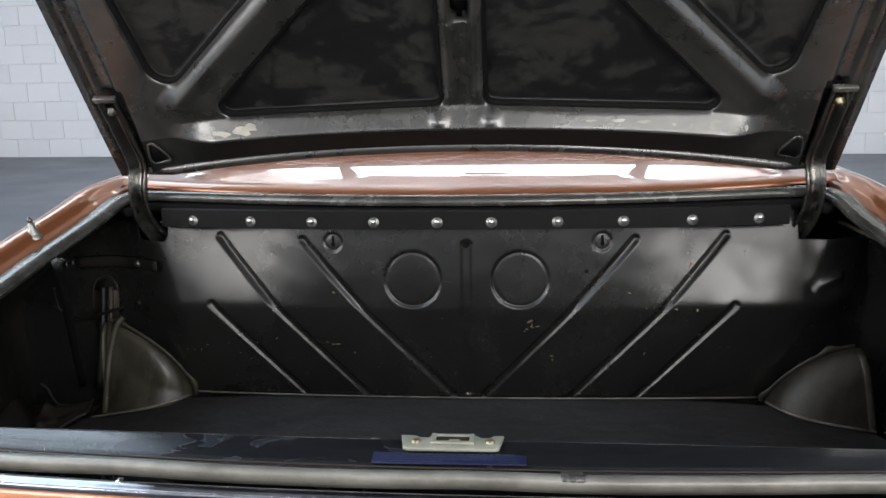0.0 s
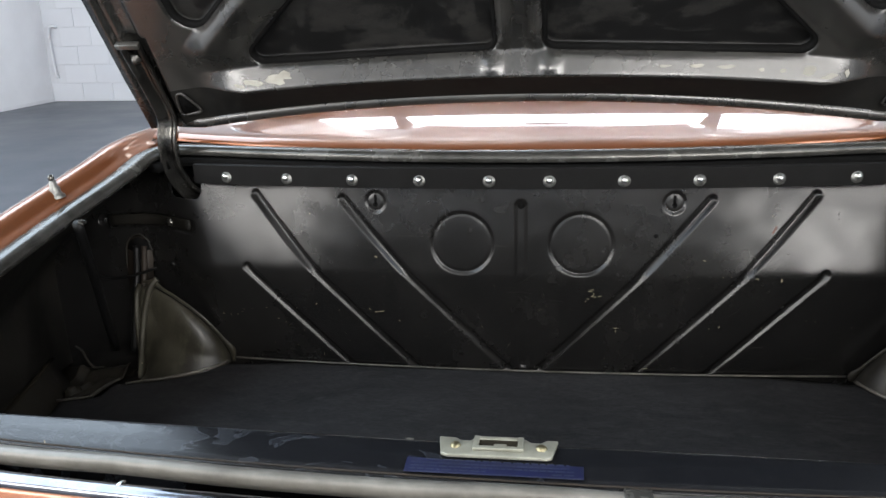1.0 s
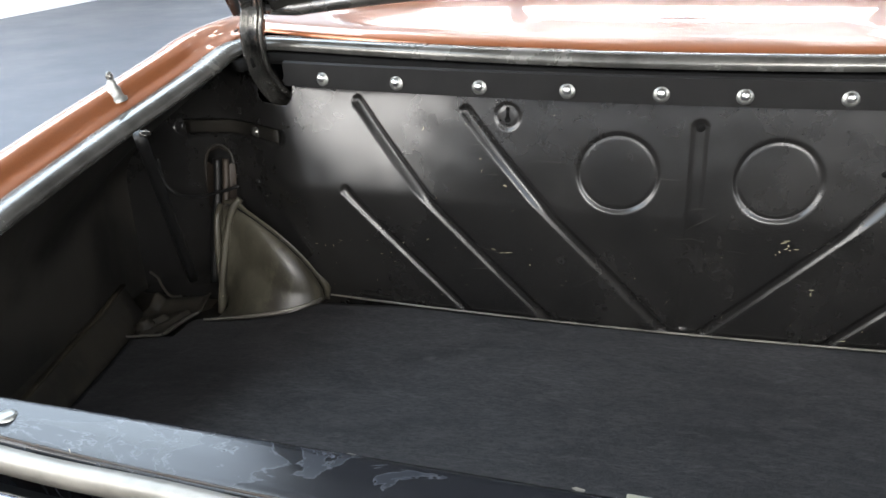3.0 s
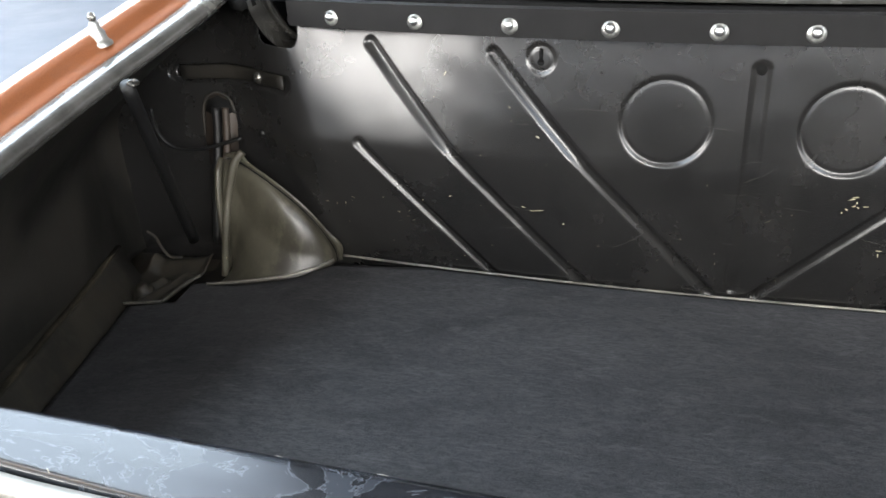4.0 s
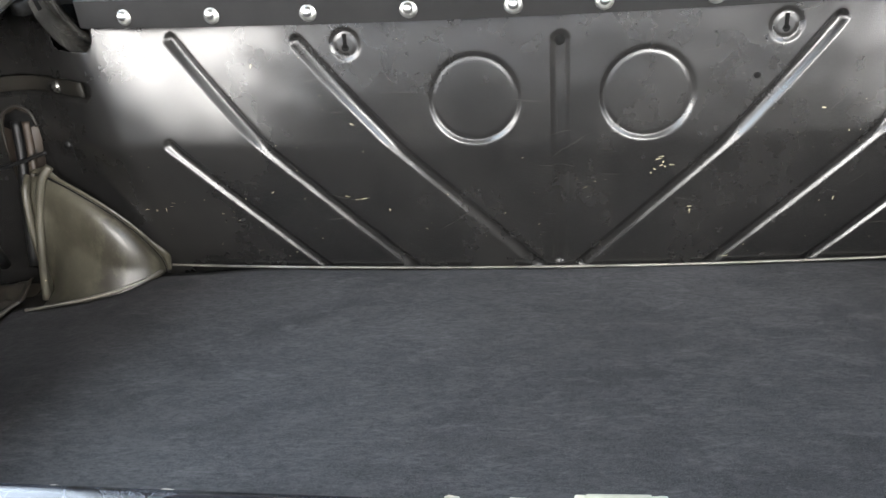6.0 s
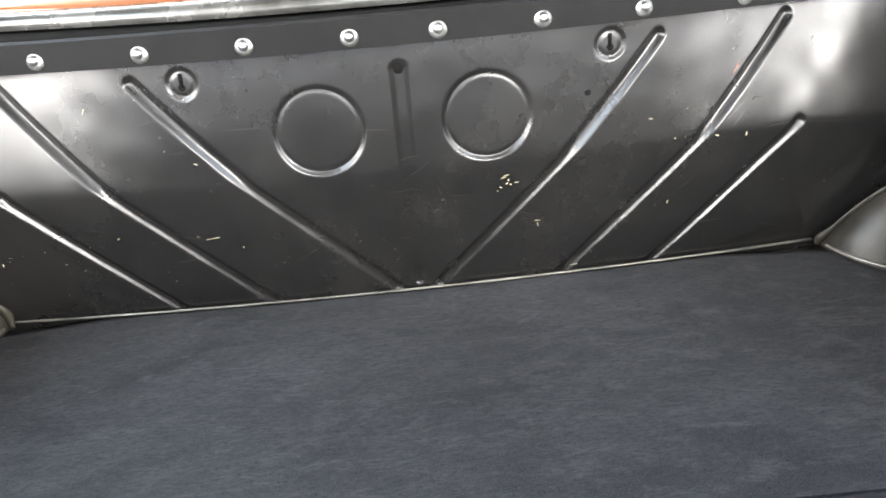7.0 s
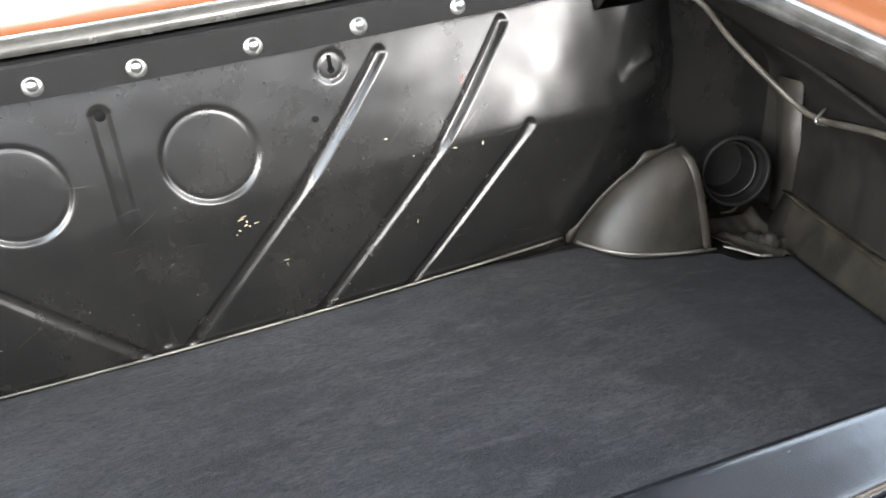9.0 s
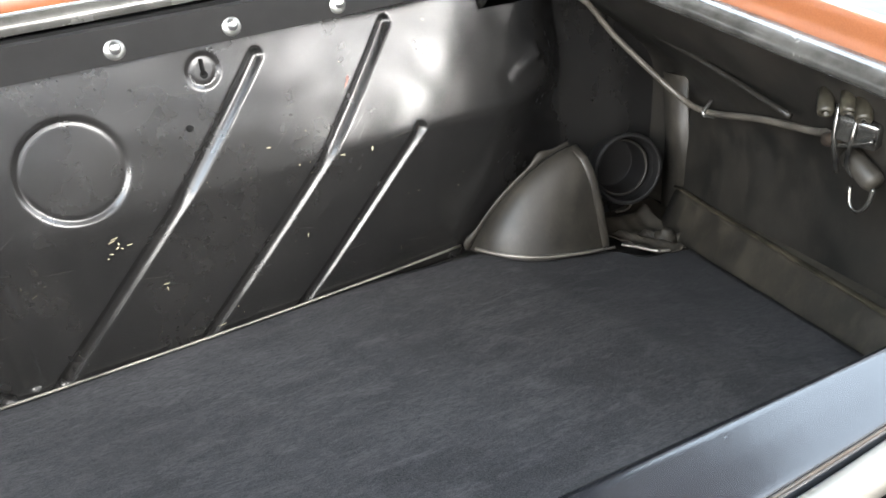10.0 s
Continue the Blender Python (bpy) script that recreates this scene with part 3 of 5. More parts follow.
def arch(s):
    fn = arch_fn(s)
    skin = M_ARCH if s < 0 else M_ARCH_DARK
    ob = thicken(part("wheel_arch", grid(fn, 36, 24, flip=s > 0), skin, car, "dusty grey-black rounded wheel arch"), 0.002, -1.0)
    edge = [Vector(fn(k / 40, 1.0)) + Vector((0, -0.003, 0)) for k in range(41)]
    part("arch_seam", sweep(edge, ring(0.0018, 0.0020, 8), up=(0, 1, 0)), M_SEALER, ob)
    tabs = lambda t: 0.75 + 0.9 * math.exp(-(((t - (0.88 if s < 0 else 0.74)) / 0.06) ** 2)) + 0.8 * math.exp(-(((t - 0.10) / 0.07) ** 2))
    part("rim_flange", sweep(edge, [(s * 0.0015, -0.0008), (s * 0.0035, -0.0026), (s * 0.009, -0.0022), (s * 0.010, 0.0), (s * 0.0015, 0.002)], up=(0, 1, 0), scale=tabs), skin, ob, "welded rim flange with two tabs")
    rail = [Vector(fn(1.0, k / 12)) + Vector((s * 0.004, -0.004 - 0.003 * k / 12, 0)) for k in range(13)]
    part("arch_strap", sweep(rail, ring(0.0066, 0.0030, 10) if s > 0 else ring(0.005, 0.007, 8), up=(0, 1, 0)), skin, ob)
    return ob


arch_west, arch_east = arch(-1), arch(1)


# floor pan under the mat, with a crown
def floor_z(x, y):
    return 0.4965 - 0.022 * x * x - 0.13 * ease(0.52, 0.60, abs(x)) * max(0.0, abs(x) - 0.545) + 0.10 * (0.65 - y)


def floor_fn(u, v):
    x, y = -0.945 + 1.89 * u, 0.02 + 0.80 * v
    return (x, y, floor_z(x, y) - 0.012)


thicken(part("floor_pan", grid(floor_fn, 30, 14), M_SIDE, car, "black steel boot floor"), 0.002, -1.0)


# side panels, sill rails and the corners
def gutter_point(y):
    """Side gutter's centre line at depth y: half width and height."""
    rear = ease(0.04, -0.06, y)
    return 0.700 - 0.042 * ease(0.28, 0.74, y) - 0.015 * rear, 0.755 + 0.14 * y + 0.075 * y * y - 0.03 * rear


def side_foot(y):
    """Half width at the foot of the side panels: the tail narrows to the rear."""
    return 0.900 - 0.36 * max(0.0, 0.65 - max(y, 0.5)) - 0.31 * max(0.0, 0.5 - y)


def side(s):
    def fn(u, v):
        y = -0.06 + 0.81 * u
        gx, gz = gutter_point(y)
        x0, z0 = side_foot(y), 0.455
        x1, z1 = gx + 0.030, gz - 0.004
        k = ease(0.45, 1.0, v)
        x = x0 + 0.012 * math.sin(math.pi * v) + (x1 - x0) * k
        return (s * x, y, z0 + (z1 - z0) * v)

    ob = thicken(part("side_panel", grid(fn, 40, 30, flip=s > 0), M_SIDE, car, "dusty black inner quarter panel"), 0.002, -1.0)
    prof = [(0, 0), (-0.002, 0.012), (-0.007, 0.022), (-0.026, 0.058), (-0.031, 0.064), (-0.050, 0.069), (-0.085, 0.074), (-0.085, -0.03), (0, -0.03)]
    path = [(s * (side_foot(y) - 0.033), y, floor_z(side_foot(y) - 0.04, y) - 0.012) for y in (0.02 + 0.60 * k / 12 for k in range(13))]
    part("side_rail", sweep(path, [(-a * s, b) for a, b in prof], scale=lambda t: 0.62 + 0.38 * t), M_DUST, car, "dusty folded rail along the boot floor")
    ledge = [Vector(p) + Vector((s * 0.034, 0, 0.0655)) * (0.62 + 0.38 * j / 12) for j, p in enumerate(path)]
    part("rail_edge", sweep(ledge, ring(0.0055, 0.0022, 6)), M_OLIVE, car, "olive dust along the rail's fold")
    if s > 0:
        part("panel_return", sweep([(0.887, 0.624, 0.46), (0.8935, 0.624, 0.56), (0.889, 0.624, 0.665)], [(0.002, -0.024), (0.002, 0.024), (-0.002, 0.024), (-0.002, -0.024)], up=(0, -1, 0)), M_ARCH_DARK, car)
    return ob


side_west, side_east = side(-1), side(1)


# gutter that carries the seal round the opening
def gutter_line(s):
    pts = [(s * gutter_point(y)[0], y, gutter_point(y)[1]) for y in (-0.04, 0.0, 0.15, 0.28, 0.40, 0.50, 0.58)]
    return pts


front = [(-0.664, 0.655, 0.878), (-0.640, 0.692, 0.883), (-0.575, 0.692, 0.884), (-0.40, 0.656, 0.884), (-0.2, 0.626, 0.884), (0, 0.616, 0.884),
         (0.2, 0.626, 0.884), (0.40, 0.656, 0.884), (0.575, 0.692, 0.884), (0.640, 0.692, 0.883), (0.664, 0.655, 0.878)]
loop = gutter_line(-1) + front + gutter_line(1)[::-1]
GUTTER = [(0.020, -0.012), (0.021, -0.002), (0.017, 0.005), (0.008, 0.0085), (-0.005, 0.0085), (-0.014, 0.006), (-0.018, 0.0), (-0.018, -0.008), (-0.004, -0.011)]
gutter = part("gutter", sweep(catmull(loop, 6), [(-a, b) for a, b in GUTTER]), M_GUTTER, car, "worn grey steel gutter round the boot opening")
# dark bar added below the front gutter as the shade under it
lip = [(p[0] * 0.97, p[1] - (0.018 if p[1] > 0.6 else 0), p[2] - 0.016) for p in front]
part("gutter_shade", sweep(catmull(lip, 6), [(0.012, -0.010), (0.012, 0.004), (-0.012, 0.004), (-0.012, -0.010)]), M_SHADE, car)


# copper skin: rear deck and wings
def deck_fn(u, v):
    x = -0.68 + 1.36 * u
    edge = 0.628 + 0.195 * x * x
    y = edge + (1.36 - edge) * v ** 1.3
    d = y - edge
    q = min(d, 0.285)
    z = 0.884 + 0.014 * (1 - math.exp(-d / 0.010)) + 0.105 * q - 0.18 * q * q - 0.010 * x * x + 0.016 * (x / 0.6) ** 2 * math.exp(-d / 0.1)
    return (x, y, z)


thicken(part("rear_deck", grid(deck_fn, 60, 40), M_COPPER, car, "glossy copper rear deck panel"), 0.002, -1.0)


def wing_fn(s):
    PROF = [(p[0], p[2]) for p in catmull([(0.016, 0, -0.003), (0.022, 0, 0.003), (0.032, 0, 0.009), (0.041, 0, 0.020), (0.050, 0, 0.0245), (0.064, 0, 0.0225), (0.085, 0, 0.012),
            (0.122, 0, -0.014), (0.170, 0, -0.055), (0.222, 0, -0.125), (0.268, 0, -0.240), (0.280, 0, -0.420)], 5)]

    def fn(u, v):
        y = -0.10 + 1.55 * u
        gx, gz = gutter_point(min(y, 0.60))
        if y > 0.60:
            gx, gz = gx - 0.006 * ease(0.60, 0.75, y), gz + 0.030 * (1 - math.exp(-(y - 0.60) / 0.12))
        k = v * (len(PROF) - 1)
        i = min(int(k), len(PROF) - 2)
        t = k - i
        a, b = PROF[i][0] + (PROF[i + 1][0] - PROF[i][0]) * t, PROF[i][1] + (PROF[i + 1][1] - PROF[i][1]) * t
        flat = ease(0.62, 0.95, y)
        a = min(a, 0.075) + max(0.0, a - 0.075) * (0.62 + 0.38 * ease(-0.1, 0.6, y))
        return (s * (gx + a), y, gz + b * (1 - 0.55 * flat if b > 0 else 1))

    return fn


for s in (-1, 1):
    thicken(part("wing", grid(wing_fn(s), 70, 55, flip=s < 0), M_COPPER, car, "glossy copper rear wing"), 0.002, -1.0)

# rear sill with its folded inner face
SILL_Z, TAIL_Z = 0.716, 0.0165


def sill_edge(x):
    return -0.007 - 0.021 * max(-0.6, min(0.6, x)) - 0.004 * math.exp(-((x / 0.11) ** 2)) + 0.0015 * math.sin(x * 9)


def sill_outer(x):
    """The rear edge bows out; the sill narrows towards its ends."""
    return -0.066 - 0.018 * x + 0.080 * x * x


SILL = [(0.000, -0.16), (0.001, -0.012), (-0.003, -0.003), (-0.010, 0.0), (-0.036, -0.003), (-0.060, -0.008), (-0.066, -0.012), (-0.069, -0.03), (-0.080, -0.12), (-0.085, -0.2)]


def sill_fn(u, v):
    x = -0.74 + 1.48 * u
    k = v * (len(SILL) - 1)
    i = min(int(k), len(SILL) - 2)
    t = k - i
    a, b = (SILL[i][j] + (SILL[i + 1][j] - SILL[i][j]) * t for j in (0, 1))
    e = ease(0.60, 0.72, abs(x))
    return (x, sill_edge(x) + a * max(0.2, (sill_edge(x) - sill_outer(x)) / 0.066), SILL_Z + b + 0.012 * e)


def sill_z(x, y):
    """Height of the sill's top at a point."""
    a = (y - sill_edge(x)) / max(0.2, (sill_edge(x) - sill_outer(x)) / 0.066)
    for (p, b), (q, c) in zip(SILL[1:6], SILL[2:7]):
        if q <= a <= p:
            return SILL_Z + max(-0.0035, b + (c - b) * (p - a) / (p - q)) if a > -0.010 else SILL_Z + b + (c - b) * (p - a) / (p - q)
    return SILL_Z - 0.004


sill = thicken(part("rear_sill", grid(sill_fn, 90, 45), M_SILL, car, "rubbed black painted loading sill"), 0.002, -1.0)
XS = [-0.68 + 1.36 * k / 60 for k in range(61)]
seal = [(x, sill_outer(x) - 0.0105 + 0.0008 * math.sin(x * 31), 0.6885 + TAIL_Z + 0.0012 * math.sin(x * 17 + 1)) for x in XS]
part("seal_strip", sweep(seal, [(0.0090, -0.012), (0.0090, 0.000), (0.0065, 0.0032), (-0.004, 0.0032), (-0.0082, -0.002), (-0.0092, -0.012)]), M_SEAL, car, "pale grey flattened seal along the sill")
part("seal_joint", block(0.026, 0.019, 0.014, pose(0.142, sill_outer(0.142) - 0.0103, 0.6862 + TAIL_Z), 0.003), M_GUTTER, car)
line = [(x, sill_outer(x) + 0.0005, 0.6915 + TAIL_Z) for x in XS]
part("bare_edge", sweep(line, ring(0.0011, 0.0011, 6)), M_BROWN, car, "rusty bare metal edge")


# rear panel below the sill
def tail_fn(u, v):
    x = -0.92 + 1.84 * u
    PR = [(-0.040, 0.640), (-0.044, 0.664), (-0.050, 0.675), (-0.057, 0.675), (-0.062, 0.662), (-0.065, 0.62), (-0.068, 0.50), (-0.064, 0.30)]
    k = v * (len(PR) - 1)
    i = min(int(k), len(PR) - 2)
    t = k - i
    return (x, sill_outer(x) + PR[i][0] + (PR[i + 1][0] - PR[i][0]) * t, PR[i][1] + (PR[i + 1][1] - PR[i][1]) * t + TAIL_Z)


thicken(part("tail_panel", grid(tail_fn, 50, 36), M_COPPER, car, "glossy copper tail panel"), 0.002, -1.0)
mould = [(x * 1.25, sill_outer(x * 1.25) - 0.052, 0.681 + TAIL_Z) for x in XS]
part("tail_moulding", sweep(mould, ring(0.010, 0.007, 16)), M_TRIM, car, "bright chrome moulding")
part("tail_channel", sweep([(x, sill_outer(x) - 0.033, 0.664 + TAIL_Z) for x in XS], [(0.012, -0.01), (0.012, 0.004), (-0.012, 0.004), (-0.012, -0.01)]), M_RUBBER, car)
# tiny chrome block added as a star-like glint on the moulding
part("moulding_glint", block(0.006, 0.010, 0.003, pose(-0.335, sill_outer(-0.335) - 0.048, 0.6875 + TAIL_Z), 0.001), M_CHROME, car)

# latch plate and the printed sticker below it
LATCH = [(-0.064, 0.016), (-0.046, 0.015), (-0.040, 0.011), (-0.030, 0.011), (-0.026, 0.016), (-0.020, 0.017), (-0.020, 0.019), (0.018, 0.019), (0.018, 0.017), (0.028, 0.016),
         (0.034, 0.011), (0.044, 0.011), (0.050, 0.016), (0.062, 0.016), (0.056, -0.012), (0.050, -0.014), (-0.052, -0.014), (-0.059, -0.011)]
LX, LY, LZ = 0.0140, -0.0290, SILL_Z + 0.0008
latch = part("striker_plate", plate([(p * 0.915, q) for p, q in LATCH], 0.004, pose(LX, LY, LZ, 4), 0.0012), M_ZINC, car, "pale zinc-coated latch striker plate")
bm = bmesh.new()
for (ax, ay), (bx, by) in zip(((-0.0212, 0.0042), (0.0212, 0.0042), (0.0, -0.0045), (0.0, 0.0130)), ((0.0056, 0.0220), (0.0056, 0.0220), (0.0480, 0.0050), (0.0480, 0.0050))):
    block(bx, by, 0.0030, pose(LX + ax, LY + ay, LZ + 0.0055, 4), 0.0008, bm=bm)
part("striker_frame", bm, M_ZINC, latch, "raised frame round the striker slot")
part("striker_slot", block(0.037, 0.0125, 0.0012, pose(LX, LY + 0.0042, LZ + 0.0048, 4), 0.0003), M_OLIVE, latch, "dark slot")
part("striker_tongue", block(0.012, 0.004, 0.002, pose(LX + 0.002, LY + 0.0005, LZ + 0.0055, 4), 0.0006), M_ZINC, latch)
for x in (-0.041, 0.041):
    part("striker_screw", lathe([(0.0, 0.0028), (0.003, 0.0026), (0.0048, 0.0012), (0.0055, 0.0)], 12, pose(x + LX, LY + 0.001, LZ + 0.0042, 4)), M_BRASS, latch, "brass coloured screw")
SX, SY = 0.0115, -0.0525
sticker = part("sticker", block(0.166, 0.024, 0.0008, pose(SX, SY, SILL_Z - 0.0030, 5), 0.0003), M_BLUE, car, "dark blue instruction sticker with pale print")
rng = random.Random(5)
bm = bmesh.new()
for row in range(4):
    x = -0.078
    while x < 0.068:
        w = rng.uniform(0.003, 0.010)
        if not (row == 3 and -0.01 < x < 0.05):
            block(w, 0.0019, 0.0004, pose(SX + x + w / 2, SY + 0.0078 - row * 0.0050, SILL_Z - 0.0019 - row * 0.00044, 5), 0, bm=bm)
        x += w + 0.0018
for y in (0.0112, -0.0112):
    block(0.164, 0.0006, 0.0004, pose(SX, SY + y, SILL_Z - 0.0026 + y * 0.088, 5), 0, bm=bm)
tagged(part("faded_print", bm, M_PALEINK, sticker, smooth=False), kind="stuff")

part("sill_plug", lathe([(0.0, 0.0022), (0.006, 0.0020), (0.0085, 0.0008), (0.009, -0.001)], 18, pose(-0.523, -0.018, SILL_Z - 0.001)), M_WASHER, sill, "dull grey plug in the sill")

# aerial base on the left wing
aer = part("aerial_base", lathe([(0.013, 0.0), (0.013, 0.004), (0.010, 0.006), (0.0085, 0.012), (0.009, 0.016), (0.006, 0.020), (0.006, 0.027), (0.0035, 0.030), (0.0, 0.030)], 18, pose(-0.724, 0.466, 0.846, 4, -8)), M_WASHER, car, "chromed retracted aerial base")
part("aerial_tip", lathe([(0.004, 0.0), (0.005, 0.004), (0.003, 0.009), (0.0, 0.010)], 12, pose(-0.728, 0.4638, 0.875, 4, -8)), M_STEEL, aer)

# ---- boot lid ----
lid = part("boot_lid", bmesh.new(), M_COPPER, car, "raised boot lid, black inside")
LID_O, LID_U = Vector((0, 0.672, 0.945)), Vector((0, -0.570, 0.822)).normalized()
LID_N = LID_U.cross(Vector((1, 0, 0)))


def lid_at(x, s, d):
    return LID_O + Vector((x, 0, 0)) + LID_U * s + LID_N * d


def lid_edge(s):
    return 0.645 + 0.03 * s - 0.05 * ease(0.0, -0.03, s)


def inset(poly, r):
    """A convex outline drawn in by r on every side."""
    n = len(poly)
    mid = Vector((sum(p[0] for p in poly) / n, sum(p[1] for p in poly) / n))
    lines = []
    for i in range(n):
        p, q = Vector(poly[i]), Vector(poly[(i + 1) % n])
        d = (q - p).normalized()
        m = Vector((-d.y, d.x))
        m = m if m.dot(mid - p) > 0 else -m
        lines.append((p + m * r, d))
    out = []
    for i in range(n):
        (p, d), (q, e) = lines[i - 1], lines[i]
        k = ((q.x - p.x) * e.y - (q.y - p.y) * e.x) / (d.x * e.y - d.y * e.x)
        out.append((p.x + d.x * k, p.y + d.y * k))
    return out


# recessed panels: outline on the lid, corner radius
POCKETS = []
for k in (-1, 1):
    POCKETS.append((inset([(k * 0.033, 0.136), (k * 0.033, 0.561), (k * 0.463, 0.116)], 0.022), 0.022))
    POCKETS.append((inset([(k * 0.5275, 0.153), (k * 0.625, 0.770), (k * 0.150, 0.770), (k * 0.150, 0.525)], 0.036), 0.036))


def pocket_dist(x, s):
    return min(poly_dist(x, s, p) - r for p, r in POCKETS if (p[0][0] > 0) == (x > 0))


def crease(x):
    """Fold between the front beam's bright face and the lip."""
    return 0.114 - 0.125 * x * x


def lid_bow(x, s):
    return 0.062 * (1 - (x / lid_edge(s)) ** 2) * ease(0.4, 0.0, s)


def lid_depth(x, s):
    q = pocket_dist(x, s)
    d = 0.017 * (1 - ease(-0.007, 0.001, q))
    # front beam, a folded ridge
    r = s - crease(x)
    d -= 0.032 * ease(0.545, 0.44, abs(x)) * max(0.0, 1 - (r / 0.027 if r > 0 else -r / 0.066))
    # diagonal beams: a narrow crest, steep on the outer side
    a, b = (0.528, 0.131), (0.075, 0.572)
    g, t = seg_dist(abs(x), s, a, b)
    outer = (abs(x) - a[0]) * (b[1] - a[1]) - (s - a[1]) * (b[0] - a[0]) > 0
    d -= 0.024 * ease(0.0, 0.10, t) * max(0.0, 1 - (g / (0.027 if outer else 0.047)) ** 1.5) ** 1.25
    # centre beam: two rails beside a channel, flared where they meet the front beam
    rise = ease(0.135, 0.175, s)
    d += rise * (0.005 * (1 - ease(0.010, 0.015, abs(x))) - 0.009 * math.exp(-(((abs(x) - 0.0225) / 0.0065) ** 2)))
    d -= 0.009 * math.exp(-(((abs(x) - 0.044) / 0.013) ** 2) - ((s - 0.126) / 0.010) ** 2)
    e = lid_edge(s) - abs(x)
    d += 0.012 * (1 - ease(0.040, 0.052, e)) - 0.008 * (1 - ease(0.016, 0.022, e))
    d += 0.012 * (1 - ease(0.0, 0.006, max(abs(abs(x) - 0.612) - 0.014, s - 0.172)))
    d += 0.02 * (1 - ease(0.0, 0.006, math.hypot(max(abs(x + 0.003) - 0.013, 0), max(abs(s - 0.330) - 0.024, 0))))
    return d


LS0, LS1 = -0.016, 0.93


def lid_fn(u, v):
    s = LS0 + (LS1 - LS0) * v
    e = lid_edge(s)
    x = (2 * u - 1) * e
    s += lid_bow(x, s)
    return lid_at(x, s, -0.012 + lid_depth(x, s))


lid_inner = part("lid_inner_frame", grid(lid_fn, 460, 320, flip=True), [M_LID, M_TAR, M_DULL], lid, "satin black pressed inner frame with diagonal stiffeners")
for poly in lid_inner.data.polygons:
    i, j = divmod(poly.index, 320)
    s = LS0 + (LS1 - LS0) * (j + 0.5) / 320
    x = (2 * (i + 0.5) / 460 - 1) * lid_edge(s)
    s += lid_bow(x, s)
    if pocket_dist(x, s) < -0.003:
        poly.material_index = 1
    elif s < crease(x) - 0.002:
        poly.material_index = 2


def pocket_line(poly, radius):
    """The rounded outline of a pocket, walked round its corners."""
    pts, n = [], len(poly)
    turn = sum(a[0] * b[1] - b[0] * a[1] for a, b in zip(poly, poly[1:] + poly[:1]))
    ring_pts = poly if turn > 0 else poly[::-1]
    for i in range(n):
        a, b, c = ring_pts[i - 1], ring_pts[i], ring_pts[(i + 1) % n]
        t0, t1 = math.atan2(a[0] - b[0], b[1] - a[1]), math.atan2(b[0] - c[0], c[1] - b[1])
        while t1 < t0:
            t1 += 2 * math.pi
        steps = max(2, int((t1 - t0) / 0.12))
        pts += [(b[0] + (radius - 0.003) * math.cos(t0 + (t1 - t0) * k / steps), b[1] + (radius - 0.003) * math.sin(t0 + (t1 - t0) * k / steps)) for k in range(steps + 1)]
    out = []
    for (x0, s0), (x1, s1) in zip(pts, pts[1:] + pts[:1]):
        m = max(1, int(math.hypot(x1 - x0, s1 - s0) / 0.012))
        out += [(x0 + (x1 - x0) * k / m, s0 + (s1 - s0) * k / m) for k in range(m)]
    return out + out[:2]


for outline, radius in POCKETS:
    bead = [lid_at(x, s, -0.012 + 0.009) for x, s in pocket_line(outline, radius)]
    part("sealer_bead", sweep(bead, ring(0.0062, 0.0075, 8), up=LID_N), M_SEALER, lid_inner)


def lid_out(u, v):
    s = LS0 + (LS1 - LS0) * v
    e = lid_edge(s) + 0.012
    x = (2 * u - 1) * e
    bow = 0.062 * (1 - (x / e) ** 2) * ease(0.4, 0.0, s)
    rim = min(1 - abs(2 * u - 1), v, 1 - v)
    return lid_at(x, s + bow - 0.006 * (1 - v), 0.012 + 0.044 * ease(0.0, 0.06, rim) + 0.01)


part("lid_skin", grid(lid_out, 60, 50), M_COPPER, lid, "glossy copper outer skin")
rim = [(-lid_edge(LS1) - 0.004, LS1), (-lid_edge(0.5) - 0.004, 0.5), (-lid_edge(0.1) - 0.004, 0.1), (-lid_edge(0) - 0.002, LS0)]
for k in (-1, 1):
    path = [lid_at(k * -x, s, 0.004) for x, s in rim]
    part("lid_flange", sweep(path, [(0.010, -0.016), (0.010, 0.022), (-0.010, 0.022), (-0.010, -0.016)], up=LID_N), M_LID, lid)
fold = [lid_fn(k / 40, 0.0) for k in range(41)]
part("lid_front_fold", sweep([Vector(p) + LID_N * 0.008 for p in fold], ring(0.012, 0.016, 10), up=LID_N), M_LID, lid)
# lock hole: a near-black plate gives the darkness inside it
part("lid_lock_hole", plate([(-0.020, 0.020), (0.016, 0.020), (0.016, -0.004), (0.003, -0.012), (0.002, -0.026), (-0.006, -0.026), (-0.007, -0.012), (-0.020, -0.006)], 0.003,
     Matrix.Translation(lid_at(-0.003, 0.326, 0.004)) @ Matrix((Vector((-1, 0, 0)), LID_U, LID_N)).transposed().to_4x4(), 0), M_SHADE, lid)
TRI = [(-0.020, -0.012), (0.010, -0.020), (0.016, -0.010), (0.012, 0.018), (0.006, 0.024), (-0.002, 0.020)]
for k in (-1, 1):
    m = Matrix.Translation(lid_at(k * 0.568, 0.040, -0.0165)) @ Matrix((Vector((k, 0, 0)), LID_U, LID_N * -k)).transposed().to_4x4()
    # uncut hole, its inner shade painted as a dark plate
    part("drain_hole", plate(TRI, 0.002, m, 0), M_SHADE, lid, "rounded triangular access hole")
    edge = [m @ Vector((a * 1.06, b * 1.06, 0)) for a, b in TRI + TRI[:2]]
    part("hole_rim", sweep(catmull(edge, 4), ring(0.0022, 0.0022, 6), up=LID_N), M_LID, lid)

